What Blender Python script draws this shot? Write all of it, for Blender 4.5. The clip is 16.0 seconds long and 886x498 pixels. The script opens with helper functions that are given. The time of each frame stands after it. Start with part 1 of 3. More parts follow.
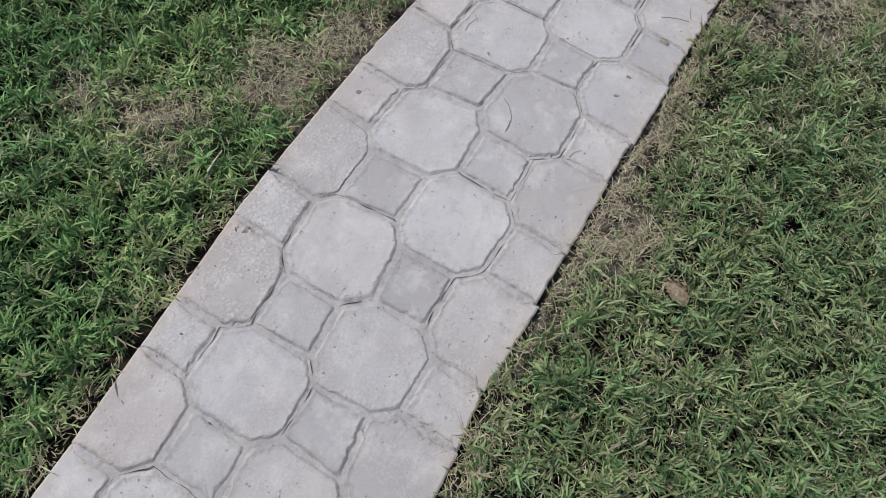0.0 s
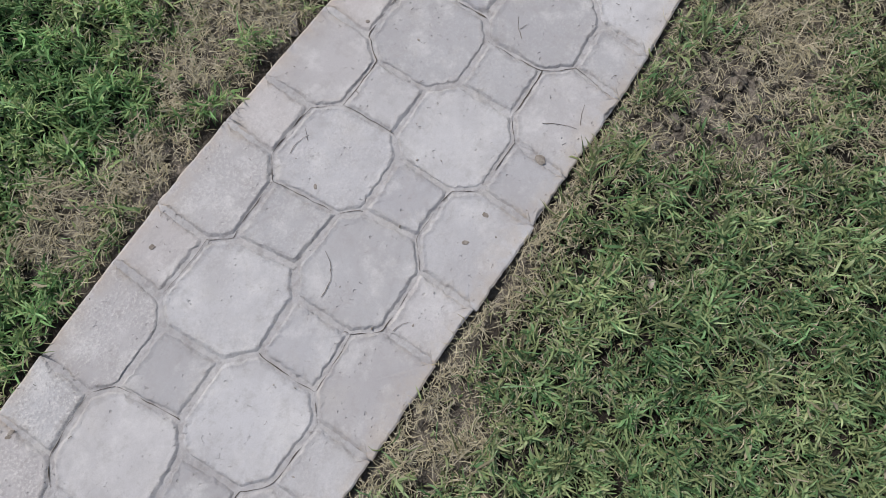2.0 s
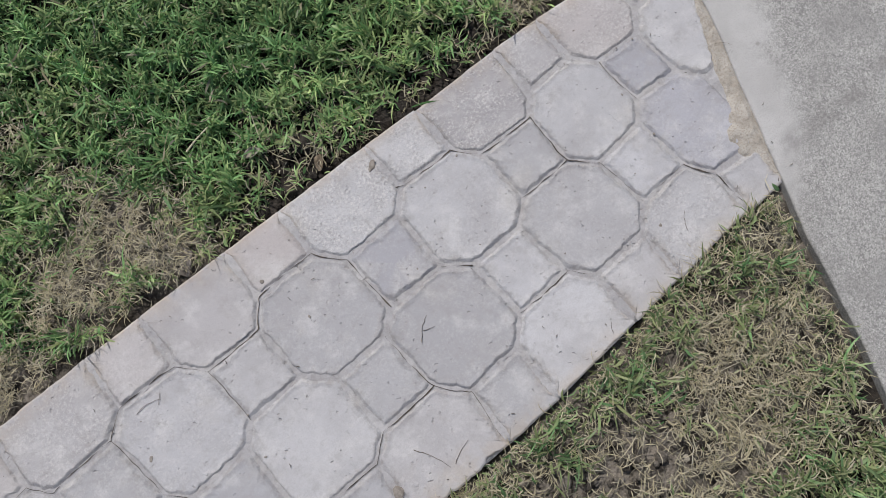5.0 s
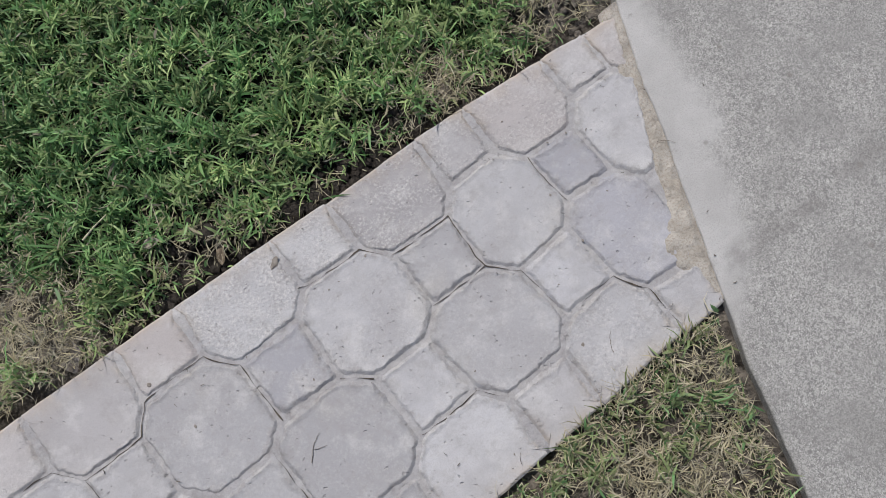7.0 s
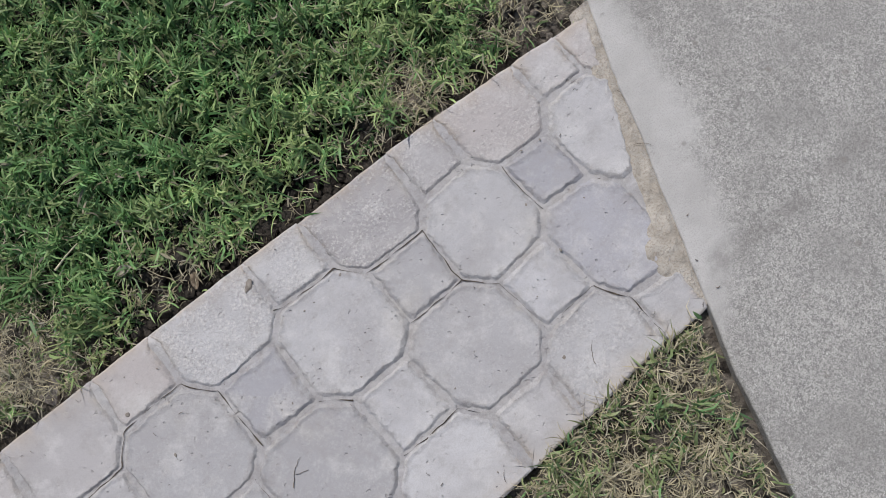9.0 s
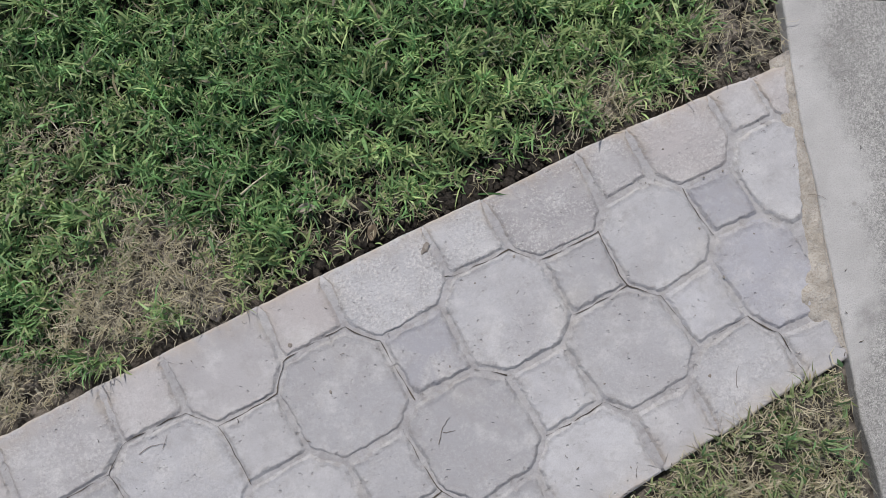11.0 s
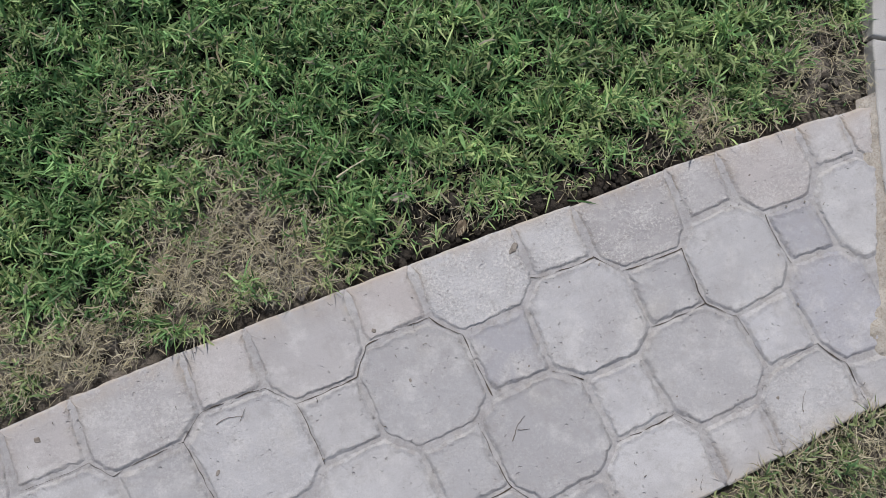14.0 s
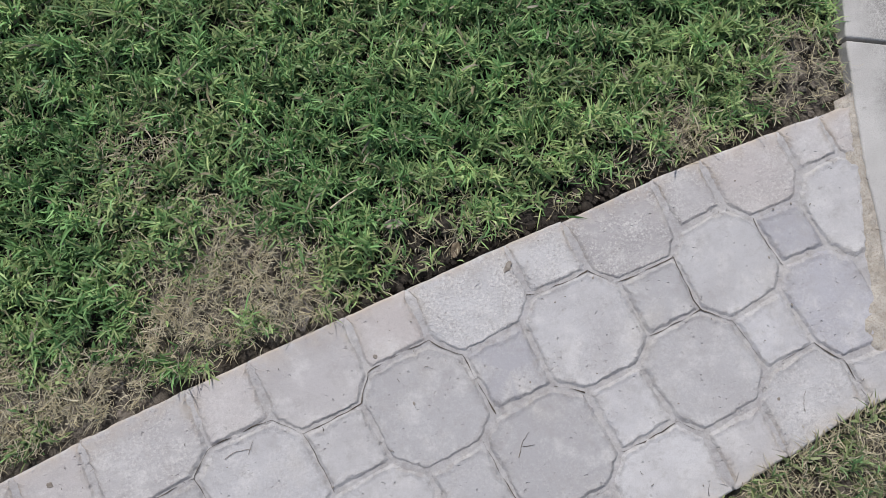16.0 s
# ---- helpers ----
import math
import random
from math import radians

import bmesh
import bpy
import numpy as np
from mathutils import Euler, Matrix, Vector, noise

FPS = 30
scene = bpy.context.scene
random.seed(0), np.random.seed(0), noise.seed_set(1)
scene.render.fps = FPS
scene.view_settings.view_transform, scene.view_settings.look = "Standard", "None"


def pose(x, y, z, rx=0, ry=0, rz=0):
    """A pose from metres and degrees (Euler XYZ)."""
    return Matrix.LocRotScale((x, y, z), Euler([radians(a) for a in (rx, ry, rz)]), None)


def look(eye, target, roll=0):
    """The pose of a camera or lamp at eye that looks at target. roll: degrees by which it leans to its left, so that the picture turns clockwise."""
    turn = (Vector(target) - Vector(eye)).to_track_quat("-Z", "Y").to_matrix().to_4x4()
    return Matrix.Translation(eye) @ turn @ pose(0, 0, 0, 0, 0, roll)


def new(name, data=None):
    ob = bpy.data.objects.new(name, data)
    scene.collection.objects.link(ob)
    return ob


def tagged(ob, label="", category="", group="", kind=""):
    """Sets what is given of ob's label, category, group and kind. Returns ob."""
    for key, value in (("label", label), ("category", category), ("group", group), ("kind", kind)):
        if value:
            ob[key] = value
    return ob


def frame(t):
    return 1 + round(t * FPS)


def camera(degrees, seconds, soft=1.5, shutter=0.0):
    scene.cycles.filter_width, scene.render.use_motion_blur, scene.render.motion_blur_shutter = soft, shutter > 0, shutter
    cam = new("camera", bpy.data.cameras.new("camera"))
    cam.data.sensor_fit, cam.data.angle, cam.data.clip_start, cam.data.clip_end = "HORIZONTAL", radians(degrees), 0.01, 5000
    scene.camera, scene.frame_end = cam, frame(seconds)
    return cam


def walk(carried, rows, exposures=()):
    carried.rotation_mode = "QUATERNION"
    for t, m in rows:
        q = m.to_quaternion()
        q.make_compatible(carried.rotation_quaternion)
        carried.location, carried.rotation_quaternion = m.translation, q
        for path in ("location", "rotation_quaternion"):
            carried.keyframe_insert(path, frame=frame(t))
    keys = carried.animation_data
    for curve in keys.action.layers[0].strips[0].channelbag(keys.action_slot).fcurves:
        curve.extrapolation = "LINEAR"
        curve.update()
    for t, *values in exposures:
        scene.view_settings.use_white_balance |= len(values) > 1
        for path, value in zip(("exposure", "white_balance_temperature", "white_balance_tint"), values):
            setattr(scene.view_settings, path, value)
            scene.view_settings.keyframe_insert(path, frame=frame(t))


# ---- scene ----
cam = camera(68.0, 16.0, soft=0.9)
PATH = [
    (0, (-1.765, -0.356, 1.294), (-0.927, -0.103, -0.504), 15.9),
    (0.5, (-1.65, -0.354, 1.304), (-0.872, -0.133, -0.525), 15.7),
    (1, (-1.381, -0.385, 1.363), (-0.735, -0.163, -0.517), 14.6),
    (1.5, (-1.183, -0.408, 1.386), (-0.641, -0.167, -0.524), 9.3),
    (2, (-0.858, -0.383, 1.37), (-0.457, -0.247, -0.585), 15.6),
    (2.5, (-0.729, -0.235, 1.339), (-0.263, -0.092, -0.601), 20.5),
    (3, (-0.574, -0.232, 1.34), (-0.184, -0.072, -0.615), 21.2),
    (3.5, (-0.381, -0.28, 1.351), (-0.037, -0.092, -0.61), 17.6),
    (4, (-0.186, -0.337, 1.384), (0.072, -0.096, -0.585), 3.2),
    (4.2, (-0.157, -0.301, 1.388), (0.073, -0.068, -0.585), 1.2),
    (6.3, (0.179, -0.202, 1.264), (0.35, 0.126, -0.701), -8.7),
    (6.5, (0.208, -0.201, 1.265), (0.365, 0.131, -0.701), -10.7),
    (7, (0.295, -0.228, 1.259), (0.421, 0.14, -0.703), -19.2),
    (7.5, (0.361, -0.256, 1.235), (0.471, 0.123, -0.725), -24.8),
    (8, (0.379, -0.27, 1.224), (0.479, 0.115, -0.736), -26.2),
    (8.2, (0.388, -0.258, 1.227), (0.483, 0.126, -0.733), -26.9),
    (10.3, (0.242, -0.122, 1.285), (0.277, 0.153, -0.696), -27.5),
    (10.5, (0.183, -0.046, 1.306), (0.246, 0.207, -0.677), -18.4),
    (11, (0.055, 0.003, 1.328), (0.164, 0.26, -0.652), -5.6),
    (11.5, (0.031, -0.001, 1.328), (0.157, 0.252, -0.652), -2.1),
    (12, (-0.022, 0.025, 1.327), (0.122, 0.263, -0.653), 4.3),
    (12.5, (-0.084, 0.029, 1.327), (0.086, 0.266, -0.652), 11.7),
    (13, (-0.106, 0.029, 1.324), (0.068, 0.255, -0.656), 13.8),
    (13.5, (-0.16, 0.058, 1.338), (0.006, 0.273, -0.644), 15.4),
    (14, (-0.154, 0.094, 1.349), (0.015, 0.323, -0.631), 13.3),
    (14.5, (-0.119, 0.179, 1.374), (0.048, 0.445, -0.601), 6.9),
    (15, (-0.105, 0.139, 1.375), (0.072, 0.43, -0.596), 4.9),
    (15.5, (-0.11, 0.111, 1.381), (0.065, 0.392, -0.592), 6.5),
    (16, (-0.136, 0.091, 1.375), (0.047, 0.376, -0.597), 6.1),
]
EXPOSURES = [(0, 0.03), (3.5, 0.03), (6.3, -0.05), (12.5, -0.05), (14.0, -0.04), (15.0, 0.0), (16, 0.08)]
walk(cam, [(t, look(eye, target, roll)) for t, eye, target, roll in PATH], EXPOSURES)

# ---- world and light: hazy sun from the far side of the lawn ----
SUN_EL, SUN_AZ = radians(54), radians(6)
world = bpy.data.worlds.new("overcast")
scene.world = world
world.use_nodes = True
wn = world.node_tree.nodes
sky = wn.new("ShaderNodeTexSky")
sky.sky_type = "NISHITA"
sky.sun_disc = False
sky.sun_elevation, sky.sun_rotation = SUN_EL, SUN_AZ
sky.air_density, sky.dust_density, sky.ozone_density = 1.0, 2.2, 1.2
wn["Background"].inputs["Strength"].default_value = 0.082
world.node_tree.links.new(sky.outputs["Color"], wn["Background"].inputs["Color"])

sun_data = bpy.data.lights.new("sun", "SUN")
sun_data.energy, sun_data.angle, sun_data.color = 3.25, radians(1.6), (1.0, 0.965, 0.935)
sun = new("sun", sun_data)
sun_way = Vector((math.sin(SUN_AZ) * math.cos(SUN_EL), math.cos(SUN_AZ) * math.cos(SUN_EL), math.sin(SUN_EL)))
sun.matrix_world = look(sun_way * 20, (0, 0, 0))


# ---- materials ----
class Mat:
    """A node material with short ways to add nodes."""

    def __init__(self, name):
        self.m = bpy.data.materials.new(name)
        self.m.use_nodes = True
        self.t = self.m.node_tree
        self.b = self.t.nodes["Principled BSDF"]
        self.pos = self.t.nodes.new("ShaderNodeNewGeometry").outputs["Position"]

    def put(self, a, b):
        if isinstance(a, bpy.types.NodeSocket):
            self.t.links.new(a, b)
        else:
            b.default_value = a

    def noise(self, scale, detail=4.0, rough=0.6, vec=None, out="Fac"):
        n = self.t.nodes.new("ShaderNodeTexNoise")
        n.inputs["Scale"].default_value, n.inputs["Detail"].default_value = scale, detail
        n.inputs["Roughness"].default_value = rough
        self.t.links.new(vec or self.pos, n.inputs["Vector"])
        return n.outputs[out]

    def cells(self, scale, out="Distance", vec=None):
        n = self.t.nodes.new("ShaderNodeTexVoronoi")
        n.inputs["Scale"].default_value = scale
        self.t.links.new(vec or self.pos, n.inputs["Vector"])
        return n.outputs[out]

    def span(self, fac, lo, hi, a=0.0, b=1.0):
        n = self.t.nodes.new("ShaderNodeMapRange")
        n.interpolation_type = "SMOOTHSTEP"
        self.put(fac, n.inputs["Value"])
        for key, v in zip(("From Min", "From Max", "To Min", "To Max"), (lo, hi, a, b)):
            n.inputs[key].default_value = v
        return n.outputs["Result"]

    def math(self, op, a, b=0.0):
        n = self.t.nodes.new("ShaderNodeMath")
        n.operation = op
        self.put(a, n.inputs[0])
        self.put(b, n.inputs[1])
        return n.outputs[0]

    def mix(self, fac, a, b, how="MIX"):
        n = self.t.nodes.new("ShaderNodeMix")
        n.data_type, n.blend_type = "RGBA", how
        self.put(fac, n.inputs["Factor"])
        for v, key in ((a, 6), (b, 7)):
            self.put(v if isinstance(v, bpy.types.NodeSocket) else (*v, 1.0), n.inputs[key])
        return n.outputs[2]

    def attribute(self, name, out="Fac"):
        n = self.t.nodes.new("ShaderNodeAttribute")
        n.attribute_name = name
        return n.outputs[out]

    def chance(self):
        return self.t.nodes.new("ShaderNodeObjectInfo").outputs["Random"]

    def done(self, color, rough, heights=()):
        self.put(color if isinstance(color, bpy.types.NodeSocket) else (*color, 1.0), self.b.inputs["Base Color"])
        self.put(rough, self.b.inputs["Roughness"])
        self.b.inputs["Specular IOR Level"].default_value = 0.3
        last = None
        for h, dist in heights:
            n = self.t.nodes.new("ShaderNodeBump")
            n.inputs["Distance"].default_value = dist
            self.t.links.new(h, n.inputs["Height"])
            if last:
                self.t.links.new(last, n.inputs["Normal"])
            last = n.outputs["Normal"]
        if last:
            self.t.links.new(last, self.b.inputs["Normal"])
        return self.m


def paver_material():
    k = Mat("cast_concrete")
    value, warm, spall = k.attribute("value"), k.attribute("warm"), k.attribute("spall")
    tone = k.mix(k.span(value, -1.0, 1.0), (0.322, 0.318, 0.330), (0.545, 0.540, 0.552))
    tone = k.mix(k.span(warm, 0.0, 1.0, 0.0, 0.75), tone, (0.47, 0.410, 0.385))
    tone = k.mix(k.span(warm, 0.0, -1.0, 0.0, 0.65), tone, (0.385, 0.385, 0.435))
    # broad clouds of wear, then blotches, then grain
    tone = k.mix(k.span(k.noise(7.0, 3), 0.40, 0.72, 0.0, 0.50), tone, (0.335, 0.322, 0.325))
    tone = k.mix(k.span(k.noise(11.0, 7, 0.72), 0.47, 0.68, 0.0, 0.60), tone, (0.585, 0.575, 0.57))
    tone = k.mix(k.span(k.noise(26.0, 8, 0.78), 0.50, 0.66, 0.0, 0.42), tone, (0.315, 0.298, 0.290))
    tone = k.mix(k.span(k.noise(5.0, 4), 0.56, 0.74, 0.0, 0.30), tone, (0.47, 0.435, 0.385))
    # scoured edges of the pieces hold grey dirt in ragged flecks
    joint = k.attribute("joint")
    fleck = k.math("MULTIPLY", joint, k.span(k.noise(55.0, 7, 0.75), 0.44, 0.62))
    tone = k.mix(k.math("MULTIPLY", fleck, 0.50), tone, (0.255, 0.236, 0.220))
    tone = k.mix(k.math("MULTIPLY", k.math("MULTIPLY", joint, k.span(k.noise(16.0, 4), 0.48, 0.66)), 0.42), tone, (0.565, 0.545, 0.525))
    # flaked skin: pale crumbs and dark hollows
    rough_at = k.math("MULTIPLY", spall, k.span(k.noise(18.0, 5, 0.7), 0.36, 0.58))
    crumbs = k.noise(150.0, 5, 0.7)
    tone = k.mix(k.math("MULTIPLY", rough_at, k.span(crumbs, 0.50, 0.60, 0.0, 0.75)), tone, (0.64, 0.62, 0.60))
    tone = k.mix(k.math("MULTIPLY", rough_at, k.span(crumbs, 0.46, 0.36, 0.0, 0.65)), tone, (0.29, 0.27, 0.255))
    # air holes in clusters
    pits = k.math("MULTIPLY", k.span(k.noise(105.0, 2, 0.5), 0.62, 0.74), k.span(k.noise(15.0, 6, 0.7), 0.48, 0.60))
    large = k.math("MULTIPLY", k.span(k.noise(58.0, 4, 0.6), 0.66, 0.76), k.span(k.noise(8.0, 4), 0.47, 0.60))
    pits = k.math("MAXIMUM", pits, large)
    tone = k.mix(k.math("MULTIPLY", pits, 0.34), tone, (0.25, 0.232, 0.215))
    soil = k.math("MULTIPLY", k.attribute("soil"), k.span(k.noise(20.0, 6, 0.7), 0.36, 0.60))
    tone = k.mix(k.math("MULTIPLY", soil, 0.62), tone, (0.43, 0.355, 0.275))
    tone = k.mix(k.span(k.noise(380.0, 3), 0.40, 0.72, 0.0, 0.28), tone, (0.33, 0.315, 0.31))
    grain = k.math("SUBTRACT", k.math("MULTIPLY", k.noise(210.0, 5, 0.7), k.span(rough_at, 0.0, 0.8, 0.35, 1.6)), k.math("MULTIPLY", pits, 1.6))
    gritty = k.math("MULTIPLY", k.noise(75.0, 7, 0.75), k.span(joint, 0.1, 1.0, 0.12, 1.0))
    return k.done(tone, 0.88, ((k.noise(24.0, 5), 0.0016), (gritty, 0.0050), (grain, 0.0012)))


def mortar_material(name, a, b, rough_grain):
    k = Mat(name)
    tone = k.mix(k.span(k.noise(28.0, 5), 0.35, 0.65), a, b)
    tone = k.mix(k.span(k.noise(260.0, 3), 0.45, 0.70, 0.0, 0.55), tone, (0.25, 0.21, 0.17))
    return k.done(tone, 0.95, ((k.noise(70.0, 5), 0.004), (k.noise(rough_grain, 3), 0.002)))


def slab_material():
    k = Mat("sidewalk_concrete")
    n = k.t.nodes.new("ShaderNodeVectorMath")
    n.operation = "DOT_PRODUCT"
    k.put(k.pos, n.inputs[0])
    n.inputs[1].default_value = (0.925, -0.380, 0.0)
    off = k.math("SUBTRACT", n.outputs["Value"], 0.836)
    off = k.math("ADD", off, k.math("MULTIPLY", k.math("SUBTRACT", k.noise(5.0, 6, 0.7), 0.5), 0.26))
    sep_y = k.t.nodes.new("ShaderNodeSeparateXYZ")
    k.put(k.pos, sep_y.inputs[0])
    off = k.math("ADD", off, k.span(sep_y.outputs["Y"], -0.33, -0.50, 0.0, 0.10))
    worn = k.span(off, 0.03, 0.12)
    stones = k.mix(0.6, k.cells(240.0, "Color"), k.cells(520.0, "Color"))
    sep = k.t.nodes.new("ShaderNodeSeparateColor")
    k.put(stones, sep.inputs[0])
    aggregate = k.mix(k.span(sep.outputs[0], 0.15, 0.85), (0.17, 0.168, 0.160), (0.44, 0.428, 0.405))
    aggregate = k.mix(k.span(sep.outputs[1], 0.80, 0.90, 0.0, 0.8), aggregate, (0.64, 0.625, 0.60))
    aggregate = k.mix(k.span(k.noise(5.0, 6, 0.7), 0.42, 0.70, 0.0, 0.6), aggregate, (0.205, 0.20, 0.19))
    smooth = k.mix(k.span(k.noise(8.0, 5), 0.3, 0.7), (0.50, 0.49, 0.478), (0.40, 0.390, 0.378))
    smooth = k.mix(k.span(k.noise(330.0, 3), 0.45, 0.7, 0.0, 0.5), smooth, (0.33, 0.315, 0.30))
    tone = k.mix(k.math("MULTIPLY", worn, 0.85), smooth, aggregate)
    scuff = k.math("ABSOLUTE", k.math("ADD", k.math("SUBTRACT", sep_y.outputs["Y"], -0.355), k.math("MULTIPLY", k.math("SUBTRACT", k.noise(4.0, 4), 0.5), 0.10)))
    scuff = k.math("MULTIPLY", k.span(scuff, 0.028, 0.004), k.span(k.noise(24.0, 5, 0.7), 0.36, 0.58))
    tone = k.mix(k.math("MULTIPLY", scuff, 0.38), tone, (0.19, 0.18, 0.172))
    spots = k.math("MULTIPLY", k.span(k.cells(16.0), 0.13, 0.07), k.span(k.noise(60.0, 4), 0.42, 0.56))
    tone = k.mix(k.math("MULTIPLY", spots, 0.5), tone, (0.20, 0.185, 0.165))
    return k.done(tone, 0.9, ((k.noise(30.0, 4), 0.002), (k.noise(340.0, 3), 0.0012)))


def soil_material():
    k = Mat("soil")
    tone = k.mix(k.span(k.noise(18.0, 5), 0.35, 0.7), (0.011, 0.009, 0.008), (0.040, 0.033, 0.027))
    tone = k.mix(k.span(k.noise(140.0, 4), 0.58, 0.80, 0.0, 0.5), tone, (0.15, 0.125, 0.095))
    tone = k.mix(k.math("MULTIPLY", k.attribute("pale"), k.span(k.noise(30.0, 4), 0.30, 0.60)), tone, k.mix(k.noise(90.0, 4), (0.19, 0.166, 0.138), (0.43, 0.38, 0.318)))
    place = k.t.nodes.new("ShaderNodeMapping")
    k.put(k.pos, place.inputs["Vector"])
    place.inputs["Location"].default_value, place.inputs["Scale"].default_value = (0.23, -0.03, 0.0), (0.54, 0.69, 0.0)
    n = k.t.nodes.new("ShaderNodeVectorMath")
    n.operation = "LENGTH"
    k.put(place.outputs["Vector"], n.inputs[0])
    far = k.span(n.outputs["Value"], 1.02, 1.35)
    turf = k.mix(k.noise(6.0, 6), (0.035, 0.075, 0.018), (0.12, 0.15, 0.06))
    turf = k.mix(k.span(k.noise(1.1, 4), 0.5, 0.7, 0.0, 0.6), turf, (0.17, 0.15, 0.08))
    tone = k.mix(far, tone, turf)
    return k.done(tone, 1.0, ((k.noise(45.0, 6), 0.02), (k.noise(200.0, 4), 0.006)))


def blade_material():
    k = Mat("grass_blades")
    tone = k.attribute("tint", "Color")
    tone = k.mix(k.span(k.noise(500.0, 2), 0.3, 0.7, 0.0, 0.35), tone, k.mix(1.0, tone, (0.55, 0.6, 0.5), "MULTIPLY"))
    m = k.done(tone, 0.5)
    k.b.inputs["Specular IOR Level"].default_value = 0.35
    thin = k.t.nodes.new("ShaderNodeBsdfTranslucent")
    k.put(tone, thin.inputs["Color"])
    both = k.t.nodes.new("ShaderNodeMixShader")
    both.inputs[0].default_value = 0.22
    k.t.links.new(k.b.outputs[0], both.inputs[1])
    k.t.links.new(thin.outputs[0], both.inputs[2])
    k.t.links.new(both.outputs[0], k.t.nodes["Material Output"].inputs["Surface"])
    return m


def litter_material(name, a, b, rough=0.8):
    k = Mat(name)
    tone = k.mix(k.span(k.noise(90.0, 4), 0.35, 0.65), a, b)
    return k.done(tone, rough, ((k.noise(240.0, 3), 0.001),))


PAVER = paver_material()
FILL = mortar_material("sandy_mortar", (0.47, 0.435, 0.385), (0.37, 0.335, 0.285), 240.0)
SLAB = slab_material()
SOIL = soil_material()
BLADE = blade_material()
DIRT = litter_material("dark_dirt", (0.05, 0.042, 0.035), (0.12, 0.10, 0.08), 1.0)


# ---- plan ----
P, H = 0.18, 0.0675          # pitch of the pattern; half the side of a square
SOIL_Z = -0.042
EDGE_L = ((-9.0, 0.155), (-2.3, 0.155), (-1.90, 0.186), (-1.58, 0.221), (-1.46, 0.236), (-1.33, 0.250), (-1.0, 0.264), (-0.8, 0.268),
          (-0.6, 0.265), (-0.35, 0.259), (-0.11, 0.250), (0.09, 0.243), (0.25, 0.231), (0.455, 0.226), (0.58, 0.218), (0.775, 0.198), (0.97, 0.178))
EDGE_R = ((-9.0, -0.447), (-2.3, -0.447), (-1.6, -0.430), (-1.5, -0.422), (-1.38, -0.403), (-1.28, -0.415), (-1.05, -0.411), (-0.93, -0.415),
          (-0.7, -0.413), (-0.55, -0.425), (-0.42, -0.422), (-0.2, -0.425), (-0.05, -0.430), (0.08, -0.428), (0.31, -0.416), (0.64, -0.397),
          (0.69, -0.404), (0.76, -0.390))
SLAB_EDGE = ((-6.0, -1.40), (-0.73, 0.615), (-0.535, 0.679), (-0.385, 0.737), (-0.235, 0.798), (-0.087, 0.860), (0.032, 0.903), (0.16, 0.960),
             (0.31, 1.028), (0.46, 1.110), (6.0, 4.2))
# small shifts of the laid pattern along and across the path
SHIFT_X = ((-3.2, 0.06), (-1.87, 0.037), (-1.69, 0.014), (-1.53, -0.008), (-1.38, -0.015), (-1.15, -0.009), (-0.9, 0.0), (0.48, 0.0),
           (0.61, -0.010), (0.72, -0.033), (0.83, -0.056), (0.97, -0.090), (1.15, -0.12))
SHIFT_Y = ((-3.2, -0.04), (-1.87, -0.020), (-1.69, -0.010), (-1.5, 0.0), (-1.2, 0.008), (-0.8, 0.004), (-0.4, 0.0))

# how far single corners of the pattern sit off its even places, in millimetres along and across
OFFS = {}
OFFS.update({
    "-6,-2,mp": (-4, 2), "-4,-2,mp": (-3, -6), "-2,-2,mp": (8, -6), "0,-2,mp": (19, -20), "0,-2,pp": (13, -9), "2,-2,mp": (8, -2)})
OFFS.update({
    "-9,-1,pp": (-2, 0), "-9,-1,pm": (11, 13), "-9,-1,mp": (5, 5), "-7,-1,mp": (-5, -11), "-7,-1,pm": (1, -3), "-7,-1,mm": (4, -1),
    "-7,-1,pp": (-8, 5), "-5,-1,mp": (1, -7), "-5,-1,pp": (-6, 6), "-5,-1,pm": (-2, 0), "-5,-1,mm": (1, -9), "-3,-1,pp": (11, 7),
    "-3,-1,mp": (0, -2), "-3,-1,pm": (13, 4)})
OFFS.update({
    "-3,-1,mm": (21, 2), "-1,-1,pp": (1, 1), "-1,-1,pm": (11, -3), "-1,-1,mm": (16, -11), "-1,-1,mp": (8, -7), "1,-1,mm": (18, -6),
    "1,-1,mp": (10, -2), "1,-1,pp": (-3, 0), "1,-1,pm": (14, 1), "3,-1,pp": (-7, 13), "3,-1,mp": (-4, -4), "3,-1,mm": (9, 9),
    "3,-1,pm": (3, 19)})
OFFS.update({
    "-8,0,mp": (-8, -9), "-8,0,pm": (-8, -3), "-8,0,pp": (-8, -2), "-8,0,mm": (0, -14), "-6,0,pp": (-19, 12), "-6,0,pm": (-10, 3),
    "-6,0,mp": (-28, 8), "-6,0,mm": (-6, -2), "-4,0,pm": (14, -12), "-4,0,mp": (-22, 6), "-4,0,mm": (5, -5), "-4,0,pp": (-9, 15),
    "-2,0,pp": (-10, -1), "-2,0,pm": (-3, 4)})
OFFS.update({
    "-2,0,mp": (-5, -3), "-2,0,mm": (4, 0), "0,0,pp": (3, 1), "0,0,mm": (3, -7), "0,0,pm": (-2, -7), "0,0,mp": (-5, -5),
    "2,0,pp": (-2, -12), "2,0,pm": (-10, 1), "2,0,mm": (2, -5), "2,0,mp": (-2, -11), "4,0,pp": (-9, -13), "4,0,pm": (-4, 6),
    "4,0,mp": (-13, -9), "4,0,mm": (-7, 13)})
